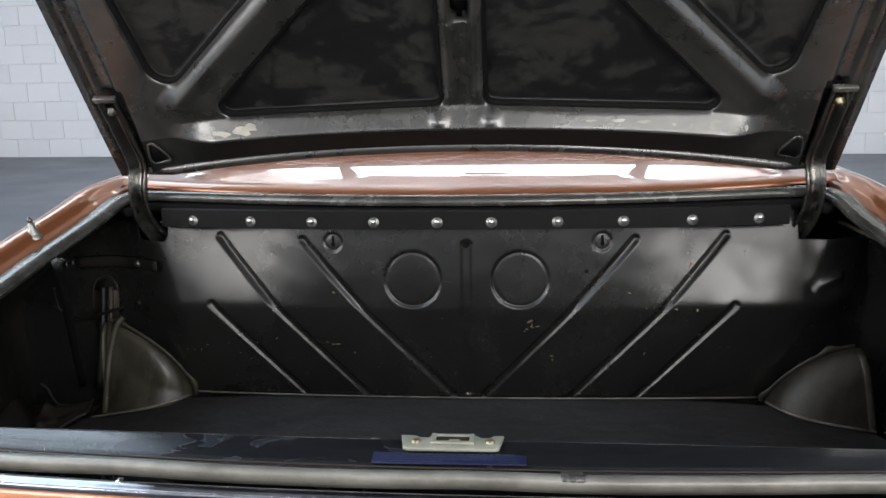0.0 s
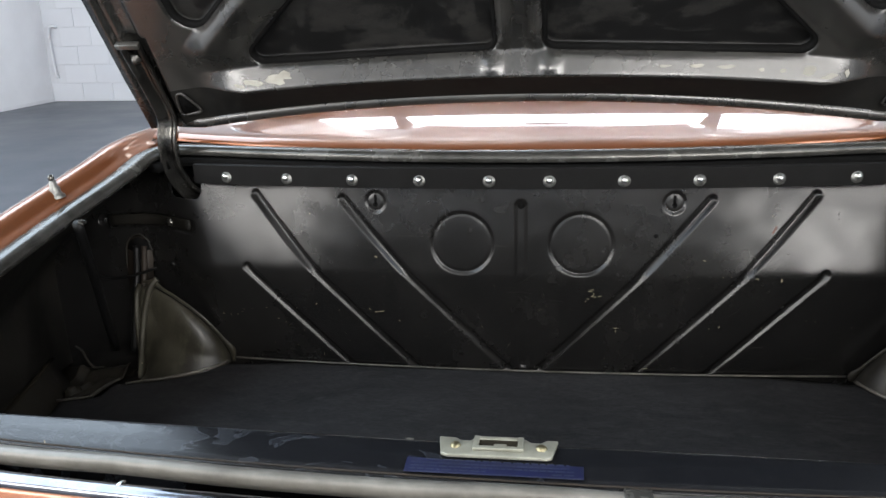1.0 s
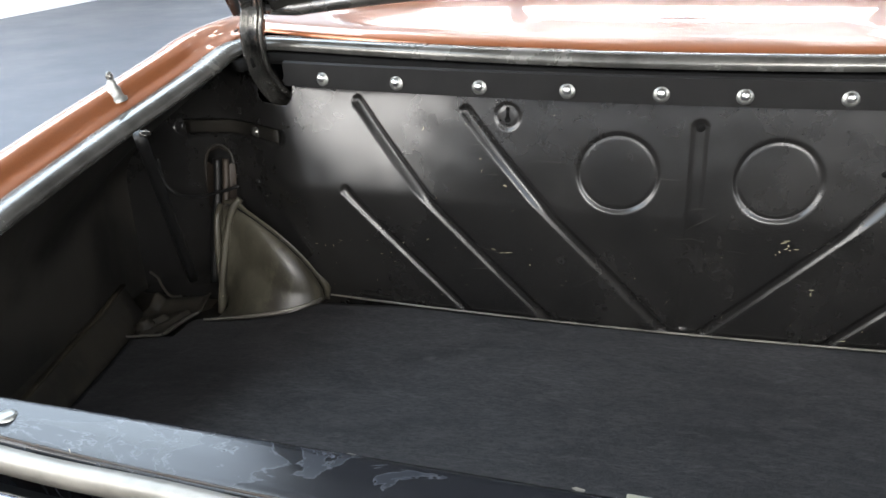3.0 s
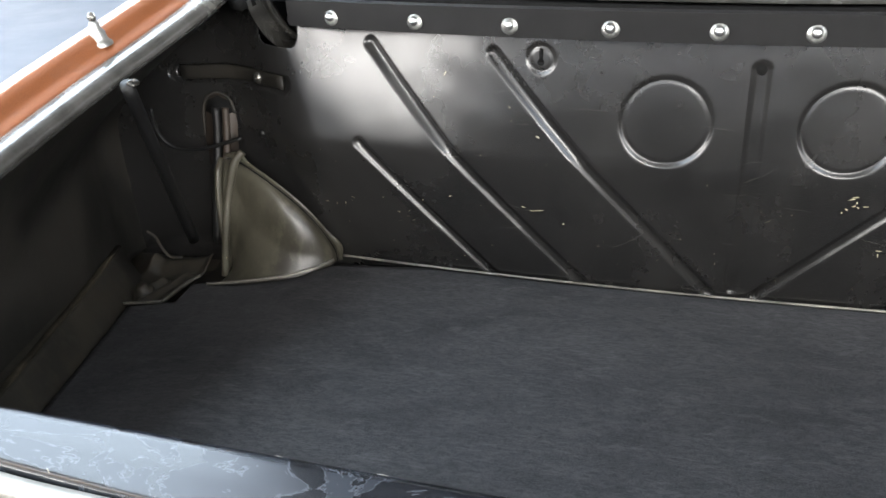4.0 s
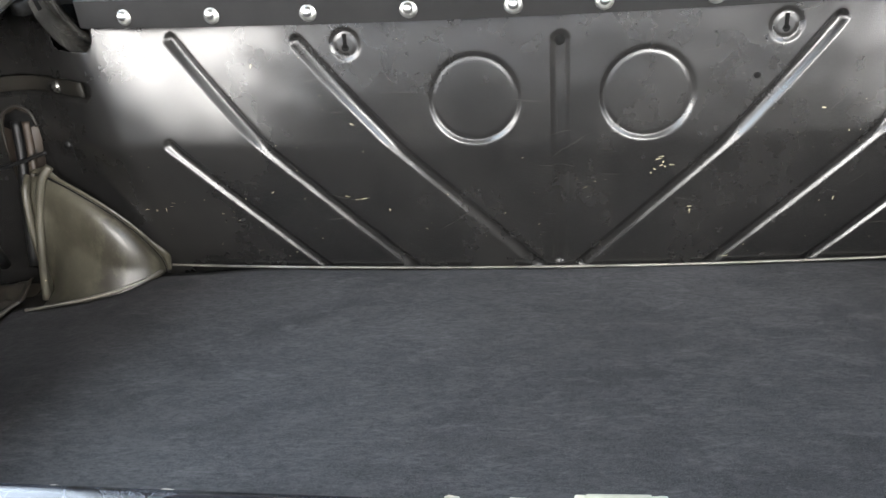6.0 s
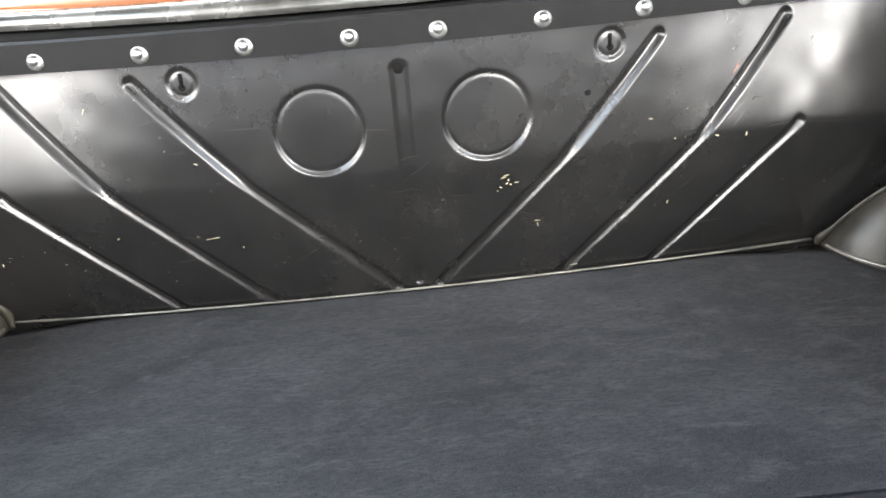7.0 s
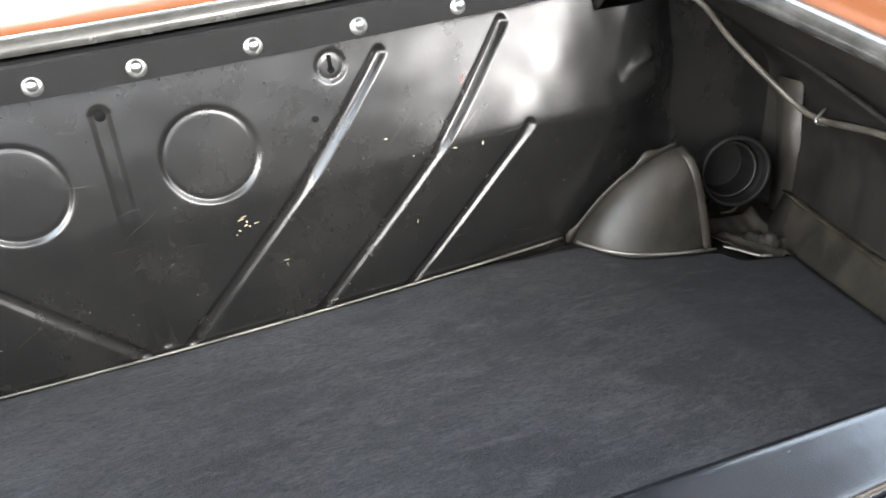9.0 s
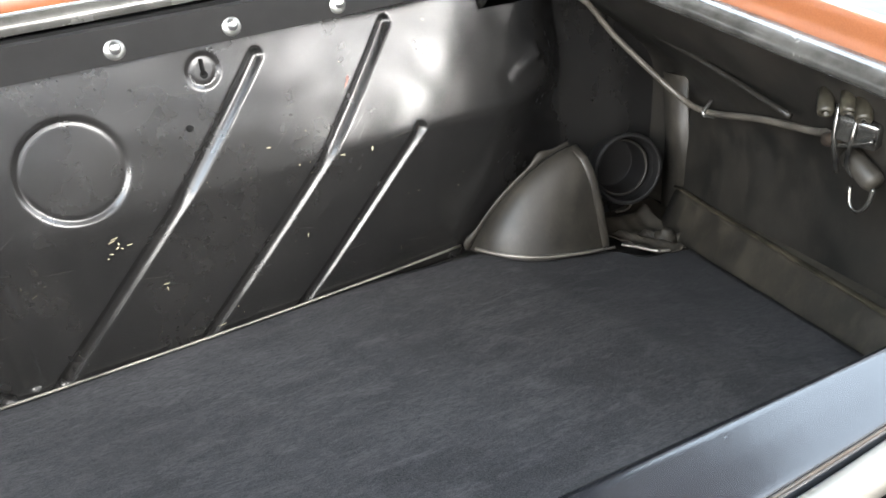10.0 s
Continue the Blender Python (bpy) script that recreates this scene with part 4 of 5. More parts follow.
# gooseneck hinges
HINGE = [(-0.017, 0.009), (-0.013, 0.011), (-0.010, -0.002), (0.010, -0.002), (0.013, 0.011), (0.017, 0.009), (0.014, -0.008), (-0.014, -0.008)]
for k in (-1, 1):
    pts = [(k * 0.592, 0.740, 0.785), (k * 0.602, 0.690, 0.806), (k * 0.613, 0.657, 0.850), (k * 0.616, 0.648, 0.900), (k * 0.613, 0.652, 0.945)]
    pts += [lid_at(k * 0.617, 0.060, -0.010), lid_at(k * 0.618, 0.110, -0.012), lid_at(k * 0.622, 0.168, -0.012)]
    arm = part("hinge_arm", sweep(catmull(pts, 8), HINGE, up=(0, -1, 0.2)), M_STEEL, lid, "worn black gooseneck hinge arm")
    m = Matrix((Vector((-1, 0, 0)), LID_U, LID_N)).transposed().to_4x4()
    part("hinge_clip", block(0.040, 0.010, 0.012, Matrix.Translation(lid_at(k * 0.622, 0.170, -0.020)) @ m, 0.002), M_GUTTER, arm)
    part("hinge_bolt", lathe([(0.0, 0.008), (0.006, 0.008), (0.006, 0.003), (0.010, 0.002), (0.010, 0.0)], 6, Matrix.Translation(lid_at(k * 0.621, 0.140, -0.016)) @ m @ pose(0, 0, 0, 180)), M_BRASS if k > 0 else M_GUTTER, arm)
    part("hinge_bracket", block(0.05, 0.05, 0.035, pose(k * 0.600, 0.765, 0.805), 0.005), M_RUBBER, car)

# near-black sheets added out of sight to close gaps and block stray light
part("cabin_blocker", slab(-0.72, 0.72, 0.86, 0.87, 0.44, 0.88), M_SHADE, car)
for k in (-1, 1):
    part("corner_blocker", slab(k * 0.69 - 0.12, k * 0.69 + 0.12, 0.790, 0.796, 0.42, 0.852), M_SHADE, car)
    part("corner_blocker", slab(k * 0.88 - 0.068, k * 0.88 + 0.068, 0.790, 0.796, 0.36, 0.60), M_SHADE, car)
    part("side_blocker", slab(k * 0.951 - 0.003, k * 0.951 + 0.003, 0.45, 0.80, 0.34, 0.56), M_SHADE, car)

# felt mat on the boot floor
MAT = [(0.850, 0.508), (0.770, 0.510), (0.761, 0.514), (0.742, 0.552), (0.734, 0.553)] + [(x, arch_foot(1, x) - 0.004) for x in (0.726, 0.690, 0.644, 0.610, 0.590, 0.575, 0.565, 0.558)] + [(0.4, 0.648), (0.2, 0.635), (0.0, 0.631), (-0.2, 0.635), (-0.4, 0.648)]
MAT += [(-x, arch_foot(-1, x) - 0.004) for x in (0.551, 0.558, 0.570, 0.590, 0.610, 0.644, 0.680, 0.716)] + [(-0.740, 0.596), (-0.758, 0.598), (-0.764, 0.524), (-0.850, 0.520)]


def mat_fn(u, v):
    w = -1 + 2 * u
    x = 0.850 * w
    far = 0.56
    for a, b in zip(MAT, MAT[1:]):
        if b[0] <= x <= a[0]:
            far = b[1] + (a[1] - b[1]) * (x - b[0]) / max(1e-6, a[0] - b[0])
    y = 0.03 + (far - 0.03) * v
    x = w * min(0.850, side_foot(y) - 0.036)
    return (x, y, floor_z(x, y) + 0.002 * noise.noise(Vector((x * 4, y * 4, 0))) + 0.0008 * noise.noise(Vector((x * 22, y * 22, 3))))


boot_mat = part("boot_mat", grid(mat_fn, 168, 60), M_MAT, None)
tagged(thicken(boot_mat, 0.007, -1.0), "charcoal felt mat lying on the boot floor", "mat")

# rear wheels under the body
for k in (-1, 1):
    m = pose(k * 0.70, 1.02, 0.315, 0, 90, 0)
    wheel = part("wheel", lathe([(0.0, 0.07), (0.10, 0.075), (0.16, 0.06), (0.185, 0.075), (0.19, 0.0), (0.185, -0.075), (0.0, -0.07)], 32, m), M_STEEL, car)
    part("tyre", lathe([(0.19, 0.075), (0.25, 0.090), (0.295, 0.080), (0.314, 0.055), (0.315, 0.0), (0.314, -0.055), (0.295, -0.080), (0.25, -0.090), (0.19, -0.075)], 40, m), M_RUBBER, wheel)
part("axle_tube", sweep([(-0.68, 1.02, 0.315), (0.68, 1.02, 0.315)], ring(0.04, 0.04, 14)), M_STEEL, car)
for k in (-1, 1):
    part("spring_tower", slab(k * 0.55 - 0.06, k * 0.55 + 0.06, 0.96, 1.08, 0.33, 0.90), M_STEEL, car)

# bare seam where the bulkhead meets the floor, and chipped paint
seam = [(x, bulkhead_y(x, floor_z(x, 0.65)) - 0.006, floor_z(x, 0.65) + 0.004) for x in (-0.545 + 1.09 * k / 50 for k in range(51))]
part("floor_seam", sweep(seam, ring(0.0019, 0.0016, 6)), M_BARE, car, "bare worn seam along the floor")
for k in (-1, 1):
    foot = [(x, arch_foot(k, x) - 0.0025) for x in (0.549 if k < 0 else 0.556, 0.560, 0.570, 0.582, 0.600, 0.625, 0.655, 0.690, 0.722)]
    part("arch_foot_seam", tube([(k * x, y, floor_z(x, y) + 0.0035) for x, y in foot], 0.0023, 6, 6), M_BARE, car)
chips = random.Random(11)
bm = bmesh.new()
spots = [(chips.uniform(-0.52, 0.56), chips.uniform(0.52, 0.70), 0.8) for _ in range(34)]
spots += [(chips.uniform(-0.5, 0.55), chips.uniform(0.70, 0.83), 0.7) for _ in range(10)]
# the plainest chips, and a cluster below the east disc
CHIPS = [(0.290, 0.717), (0.322, 0.689), (0.376, 0.685), (0.414, 0.681), (0.324, 0.595), (0.155, 0.592), (0.156, 0.585), (0.209, 0.508), (-0.264, 0.617), (-0.247, 0.613), (-0.212, 0.596), (-0.362, 0.621),
         (-0.401, 0.610), (-0.439, 0.586), (-0.068, 0.589), (-0.244, 0.718), (-0.547, 0.589), (-0.532, 0.589), (-0.518, 0.590), (-0.459, 0.607)]
spots += [(x, z, 1.9) for x, z in CHIPS]
spots += [(0.115 + dx, 0.658 + dz, 2.0) for dx, dz in ((0.0, 0.009), (0.003, 0.002), (-0.006, -0.008), (-0.010, -0.013), (0.013, -0.003), (0.006, -0.005), (-0.003, 0.006), (0.001, -0.003))]
more = random.Random(5)
spots += [(more.uniform(-0.54, 0.56), more.uniform(0.505, 0.70), 0.65) for _ in range(60)]
for x, z, grow in spots:
    L, W = chips.uniform(0.0008, 0.0026) * chips.choice((0.8, 1.0, 1.4, 2.2)) * grow, chips.uniform(0.0003, 0.0006) * grow
    a = chips.choice((0.0, 0.25, -0.3, 1.4, 0.8)) + chips.uniform(-0.3, 0.3)
    ring_pts = []
    for k in range(7):
        t = 2 * math.pi * k / 7
        p, q = L * math.cos(t) * chips.uniform(0.25, 1.1), W * math.sin(t) * chips.uniform(0.3, 1.6) + 0.25 * W * math.sin(3 * t)
        px, pz = x + p * math.cos(a) - q * math.sin(a), z + p * math.sin(a) + q * math.cos(a)
        ring_pts.append(bm.verts.new((px, bulkhead_y(px, pz) + pressed(px, pz) - 0.0006, pz)))
    bm.faces.new(ring_pts)
M_CHIP = plain("chipped_primer", (0.30, 0.27, 0.18), 0.6, var=0.6, scale=60)
tagged(part("paint_chips", bm, M_CHIP, bulkhead, "tiny pale paint chips", False), kind="stuff")


# fine scratches on the bulkhead, a red smear and chips on the wheel arch
def strokes(bm, rnd, places):
    """Thin scratches that follow the bulkhead's surface."""
    for x, z, length, tilt, width in places:
        n = 8
        left, right = [], []
        bend = rnd.uniform(-0.15, 0.15)
        for k in range(n + 1):
            t = k / n - 0.5
            ang = tilt + bend * t
            px, pz = x + length * t * math.cos(ang), z + length * t * math.sin(ang)
            w = width * (1 - (2 * t) ** 2) * rnd.uniform(0.5, 1.0) + 0.00006
            for side_pts, d in ((left, w), (right, -w)):
                qx, qz = px - d * math.sin(ang), pz + d * math.cos(ang)
                side_pts.append(bm.verts.new((qx, bulkhead_y(qx, qz) + pressed(qx, qz) - 0.0005, qz)))
        for k in range(n):
            bm.faces.new((left[k], left[k + 1], right[k + 1], right[k]))


scr = random.Random(31)
lines = [(scr.uniform(-0.5, 0.54), scr.uniform(0.52, 0.80), scr.uniform(0.010, 0.055), scr.choice((0.0, 0.1, -0.15, 0.75)) + scr.uniform(-0.15, 0.15), scr.uniform(0.00010, 0.00020)) for _ in range(30)]
bm = bmesh.new()
strokes(bm, scr, lines)
tagged(part("scratches", bm, plain("scratched_paint", (0.026, 0.024, 0.020), 0.5, var=0.4, scale=50), bulkhead, "fine pale scratches", False), kind="stuff")
bm = bmesh.new()
strokes(bm, scr, [(0.400, 0.760, 0.014, 0.86, 0.0011), (0.402, 0.765, 0.007, 0.9, 0.0008)])
part("red_smear", bm, plain("red_paint_smear", (0.11, 0.035, 0.022), 0.5, var=0.4, scale=60), bulkhead, "small smear of red paint", False)
bm = bmesh.new()
for _ in range(16):
    a, r = scr.gauss(0.42, 0.07) * math.pi / 2, scr.gauss(0.55, 0.06)
    size = scr.uniform(0.0012, 0.0034)
    pts = []
    for k in range(7):
        t = 2 * math.pi * k / 7
        da, dr = size * math.cos(t) * scr.uniform(0.3, 1.1) * 6, size * math.sin(t) * scr.uniform(0.2, 0.6) * 5
        aa, rr = a + da, r + dr
        x, y, z = arch_fn(-1)(aa / (math.pi / 2), rr)
        pts.append(bm.verts.new((x, y - 0.0008, z)))
    bm.faces.new(pts)
tagged(part("arch_chips", bm, M_CHIP, arch_west, "pale chips on the arch", False), kind="stuff")

# pale chips along the sill
bm = bmesh.new()
edge_chips = random.Random(8)
places = [(-0.310, -0.003, 0.011), (-0.240, -0.004, 0.008), (-0.237, -0.0245, 0.006), (-0.215, -0.026, 0.007), (-0.265, -0.029, 0.004), (-0.076, -0.006, 0.008), (0.150, -0.031, 0.005),
          (0.222, -0.042, 0.005), (0.231, -0.052, 0.004), (0.246, -0.055, 0.004), (0.244, -0.018, 0.006), (0.381, -0.019, 0.007), (0.407, -0.027, 0.004), (0.402, -0.039, 0.006), (0.359, -0.0185, 0.005)]
places += [(edge_chips.uniform(-0.58, 0.58), edge_chips.uniform(-0.050, -0.018), edge_chips.uniform(0.0008, 0.0018)) for _ in range(26)]
for x0, y0, L in places:
    pts = []
    for j in range(9):
        t = 2 * math.pi * j / 9
        x, y = x0 + 0.65 * L * math.cos(t) * edge_chips.uniform(0.4, 1.1), y0 + 0.30 * L * math.sin(t) * edge_chips.uniform(0.5, 1.2)
        z = sill_z(x, y) + 0.0010
        pts.append(bm.verts.new((x, y, z)))
    bm.faces.new(pts)
tagged(part("sill_chips", bm, plain("chipped_sill_paint", (0.24, 0.22, 0.18), 0.6, var=0.4, scale=80), sill, "pale paint chips on the sill", False), kind="stuff")


# cabin beyond the deck, mirrored in its paint
def screen_fn(u, v):
    x = (-0.77 + 1.54 * u) * (1 - 0.20 * v)
    return (x, 1.42 + 0.60 * v - 0.10 * (x / 0.7) ** 2, 0.990 + 0.46 * v + 0.03 * math.sin(math.pi * v))


def windscreen_fn(u, v):
    x = (-0.78 + 1.56 * u) * (1 - 0.16 * v)
    return (x, 3.48 - 0.56 * v - 0.12 * (x / 0.7) ** 2, 0.985 + 0.495 * v + 0.02 * math.sin(math.pi * v))


def surround_fn(u, v):
    a = -0.76 + 1.52 * u
    return (a, 1.345 + 0.085 * v - 0.10 * (a / 0.7) ** 2, 0.920 - 0.010 * a * a + 0.068 * ease(0, 1, v))


def roof_fn(u, v):
    w = -1 + 2 * u
    y = 2.02 + 0.90 * v
    return (0.574 * w, y - 0.08 * w * w * (1 - 2 * v), 1.455 + 0.030 * v + 0.05 * math.sin(math.pi * v) - 0.03 * w ** 4)


thicken(part("screen_surround", grid(surround_fn, 40, 8), M_COPPER, car, "copper panel below the rear window"), 0.002, -1.0)
for label, fn in (("clear curved rear window", screen_fn), ("clear curved windscreen", windscreen_fn)):
    pane = part("rear_window" if fn is screen_fn else "windscreen", grid(fn, 30, 20), M_CLEAR, car, label)
    pane.visible_shadow = False
    rim = [Vector(fn(k / 24, 0)) for k in range(25)] + [Vector(fn(1, k / 10)) for k in range(1, 11)] + [Vector(fn(1 - k / 24, 1)) for k in range(1, 25)] + [Vector(fn(0, 1 - k / 10)) for k in range(1, 11)]
    part("window_trim", sweep(rim, ring(0.009, 0.009, 8)), M_CHROME, pane, "chrome window trim")
thicken(part("roof", grid(roof_fn, 24, 24), M_COPPER, car, "copper roof"), 0.012, -1.0)
for k in (-1, 1):
    for fn, ya, yb in ((screen_fn, 1.62, 2.30), (windscreen_fn, 3.36, 2.88)):
        def pillar(u, v, k=k, fn=fn, ya=ya, yb=yb):
            p, q = Vector(fn(1.0 if k > 0 else 0.0, v)), Vector((k * (0.80 - 0.20 * v), ya + (yb - ya) * v, 0.88 + 0.55 * v))
            return p.lerp(q, u)

        thicken(part("roof_pillar", grid(pillar, 8, 14, flip=k < 0), M_COPPER, car), 0.006, -1.0)

mirror = part("rear_view_mirror", block(0.19, 0.020, 0.050, pose(-0.02, 2.74, 1.385), 0.008), M_RUBBER, car, "black rear-view mirror on a thin stem")
part("mirror_stem", sweep([(-0.02, 2.75, 1.40), (-0.02, 2.80, 1.47)], ring(0.006, 0.006, 8)), M_CHROME, mirror)

# doors, bonnet and front wheels close the body beyond the cabin
BODY = [(0.785, 0.885), (0.82, 0.86), (0.845, 0.74), (0.85, 0.60), (0.83, 0.42), (0.79, 0.27)]


def flank(k, y0, y1, rise):
    def fn(u, v):
        y = y0 + (y1 - y0) * u
        j = min(int(v * 5), 4)
        t = v * 5 - j
        a, b = (BODY[j][i] + (BODY[j + 1][i] - BODY[j][i]) * t for i in (0, 1))
        nose = ease(3.9, 4.95, y)
        return (k * (a - 0.14 * nose), y, b + rise * nose * (v < 0.5) * (1 - 2 * v))

    return fn


def bonnet_fn(u, v):
    w, y = -1 + 2 * u, 3.40 + 1.50 * v
    nose = ease(3.9, 4.95, y)
    return (w * (0.785 - 0.14 * nose), y, 0.885 + 0.080 * (1 - w * w) * (1 - 0.5 * v) - 0.10 * nose)


def nose_fn(u, v):
    w = -1 + 2 * u
    return (w * (0.65 - 0.02 * v), 4.90 + 0.05 * (1 - w * w) - 0.03 * v, 0.785 + 0.04 * (1 - w * w) * (1 - v) - 0.50 * v)


for k in (-1, 1):
    thicken(part("door", grid(flank(k, 1.46, 2.98, 0.0), 20, 20, flip=k < 0), M_COPPER, car, "copper door"), 0.004, -1.0)
    thicken(part("front_wing", grid(flank(k, 2.99, 4.92, -0.10), 30, 20, flip=k < 0), M_COPPER, car, "copper front wing"), 0.004, -1.0)
    m = pose(k * 0.70, 3.98, 0.315, 0, 90, 0)
    wheel = part("wheel", lathe([(0.0, 0.07), (0.10, 0.075), (0.16, 0.06), (0.185, 0.075), (0.19, 0.0), (0.185, -0.075), (0.0, -0.07)], 32, m), M_STEEL, car)
    part("tyre", lathe([(0.19, 0.075), (0.25, 0.090), (0.295, 0.080), (0.314, 0.055), (0.315, 0.0), (0.314, -0.055), (0.295, -0.080), (0.25, -0.090), (0.19, -0.075)], 40, m), M_RUBBER, wheel)
thicken(part("bonnet", grid(bonnet_fn, 24, 24), M_COPPER, car, "copper bonnet"), 0.004, -1.0)
thicken(part("nose_panel", grid(nose_fn, 24, 10), M_COPPER, car, "copper nose panel"), 0.004, -1.0)
part("underbody", slab(-0.78, 0.78, 1.0, 4.85, 0.24, 0.27), M_RUBBER, car)

# flaked paint on the lid's front beam, with a painted highlight running west
flakes = random.Random(21)
bm = bmesh.new()
for x0, f0, L, W in ((-0.392, 0.5, 0.020, 0.006), (-0.375, 0.65, 0.013, 0.005), (-0.430, 0.45, 0.020, 0.0035), (-0.455, 0.35, 0.012, 0.002), (0.423, 0.55, 0.011, 0.006), (0.452, 0.35, 0.012, 0.003), (0.478, 0.45, 0.004, 0.005),
                     (0.305, 0.55, 0.016, 0.002), (0.262, 0.55, 0.012, 0.002), (0.355, 0.5, 0.005, 0.002), (0.385, 0.5, 0.005, 0.002), (0.215, 0.5, 0.010, 0.0015)):
    pts = []
    for j in range(11):
        t = 2 * math.pi * j / 11
        x, s = x0 + L * math.cos(t) * flakes.uniform(0.65, 1.1), crease(x0) + 0.022 * f0 + W * math.sin(t) * flakes.uniform(0.65, 1.15)
        pts.append(bm.verts.new(lid_at(x, s, -0.0132 + lid_depth(x, s))))
    bm.faces.new(pts)
tagged(part("flakes_and_highlight", bm, plain("primer_and_highlight", (0.30, 0.29, 0.25), 0.5, var=0.25), lid_inner, "pale flaked paint patches and a painted highlight", False), kind="stuff")

# ---- small fittings in the boot corners ----
# west corner: brace rod, tubes in an arched recess, loose wire
part("brace_rod", tube([(-0.656, 0.402, 0.822), (-0.690, 0.482, 0.700), (-0.742, 0.598, 0.534)], 0.0078, 12, 8), M_RUBBER, car, "black brace rod")
part("brace_tab", block(0.010, 0.014, 0.006, pose(-0.652, 0.408, 0.822, 0, 30), 0.002), M_STEEL, car)
ARCHED = [(-0.024, -0.080), (0.022, -0.080), (0.026, -0.020), (0.025, 0.0), (0.018, 0.018), (0.0, 0.026), (-0.018, 0.018), (-0.026, 0.0), (-0.027, -0.030)]
hood = part("tube_recess", plate(ARCHED, 0.002, facing((-0.726, 0.701, 0.694), (0, -1, 0.1)), 0), M_BROWN, car, "rusty arched recess for the tubes")
# shade under the recess's arched top, put in as a near-black plate
part("recess_shade", plate([(-0.022, 0.0), (-0.010, -0.006), (0.0, -0.024), (0.010, -0.006), (0.022, 0.0), (0.016, 0.016), (0.0, 0.023), (-0.016, 0.016)], 0.002, facing((-0.726, 0.6985, 0.694), (0, -1, 0.1)), 0), M_SHADE, hood)
rim = [(-0.751, 0.699, 0.618), (-0.754, 0.698, 0.658), (-0.752, 0.698, 0.694), (-0.744, 0.699, 0.713), (-0.726, 0.701, 0.721), (-0.708, 0.700, 0.712), (-0.701, 0.698, 0.692)]
part("recess_rim", tube(rim, 0.0024, 8, 6, up=(0, -1, 0)), M_SIDE, hood)
for dx, r, mat in ((-0.008, 0.0068, M_RUBBER), (0.007, 0.0055, M_BROWN)):
    part("filler_tube", tube([(-0.722 + dx, 0.697, 0.700), (-0.722 + dx, 0.686, 0.65), (-0.724 + dx, 0.664, 0.58), (-0.727 + dx, 0.648, 0.505)], r, 10, 6), mat, car, "dark filler tube")
part("bent_pipe", tube([(-0.682, 0.668, 0.645), (-0.694, 0.660, 0.628), (-0.706, 0.650, 0.58), (-0.713, 0.636, 0.52), (-0.718, 0.626, 0.462)], 0.0060, 10, 6), M_ARCH, car, "grey-black bent pipe")
part("loose_wire", tube([(-0.806, 0.650, 0.710), (-0.806, 0.652, 0.684), (-0.800, 0.654, 0.664), (-0.782, 0.656, 0.650), (-0.749, 0.658, 0.648), (-0.712, 0.660, 0.657), (-0.678, 0.664, 0.667)], 0.0028, 8, 6), M_RUBBER, car, "thin black loose wire")
part("hood_bolt", lathe([(0.0, 0.004), (0.005, 0.004), (0.006, 0.0)], 8, facing((-0.650, 0.676, 0.672), (0, -1, 0))), M_RUBBER, car)

# pressed gussets at the front end of both rails: a dished plate with two fins, a bolt and bright worn lips
def gusset_fn(k):
    def fn(u, v):
        x, y = 0.760 + 0.104 * u, (0.520 if k < 0 else 0.510) + 0.150 * v
        rim = 0.007 * (1 - ease(0.0, 0.10, u)) * (1 - 0.5 * v) + 0.003 * (1 - ease(0.0, 0.08, v)) + 0.012 * ease(0.80, 1.0, u) + 0.018 * ease(0.75, 1.0, v)
        fins = 0.012 * math.exp(-(seg_dist(u, v, (0.85, 0.15), (0.55, 0.62))[0] / 0.055) ** 2) + 0.010 * math.exp(-(seg_dist(u, v, (0.42, 0.06), (0.20, 0.70))[0] / 0.050) ** 2)
        dish = -0.006 * math.exp(-((u - 0.55) / 0.20) ** 2 - ((v - 0.42) / 0.25) ** 2)
        crumple = 0.0030 * noise.noise(Vector((x * 60 * k, y * 60, 2.0)))
        return (k * x, y, floor_z(x, y) - 0.003 + rim + fins + dish + crumple)

    return fn


LIPS = {-1: [(0.752, 0.612), (0.758, 0.596), (0.761, 0.560), (0.760, 0.524), (0.775, 0.520), (0.805, 0.520), (0.832, 0.521)], 1: [(0.738, 0.560), (0.748, 0.540), (0.758, 0.515), (0.770, 0.509), (0.776, 0.508)]}
for k in (-1, 1):
    g = thicken(part("gusset", grid(gusset_fn(k), 28, 34, flip=k < 0), M_DUST, car, "dusty pressed gusset bracket"), 0.0025, -1.0)
    part("gusset_bolt", lathe([(0.0, 0.012), (0.008, 0.012), (0.0090, 0.004), (0.015, 0.003), (0.017, -0.004)], 6, pose(k * 0.818, 0.562, floor_z(0.818, 0.562) + 0.004, 14)), M_DUST, g)
    part("gusset_lip", tube([(k * x, y, floor_z(x, y) + 0.004) for x, y in LIPS[k]], 0.0021, 6, 5), M_BARE, g, "bright worn edge")
    part("floor_gusset", plate([(-0.10, -0.12), (0.075, -0.12), (0.075, 0.075), (-0.10, 0.075)], 0.004, pose(k * 0.84, 0.668, 0.436, 10), 0.001), M_DUST, car)
    part("corner_flange", tube([(k * 0.815, 0.668, 0.462), (k * 0.834, 0.664, 0.463), (k * 0.845, 0.662, 0.480), (k * 0.850, 0.660, 0.497), (k * 0.862, 0.658, 0.508)], 0.0022, 8, 6), M_DUST, g, "worn upright flange")

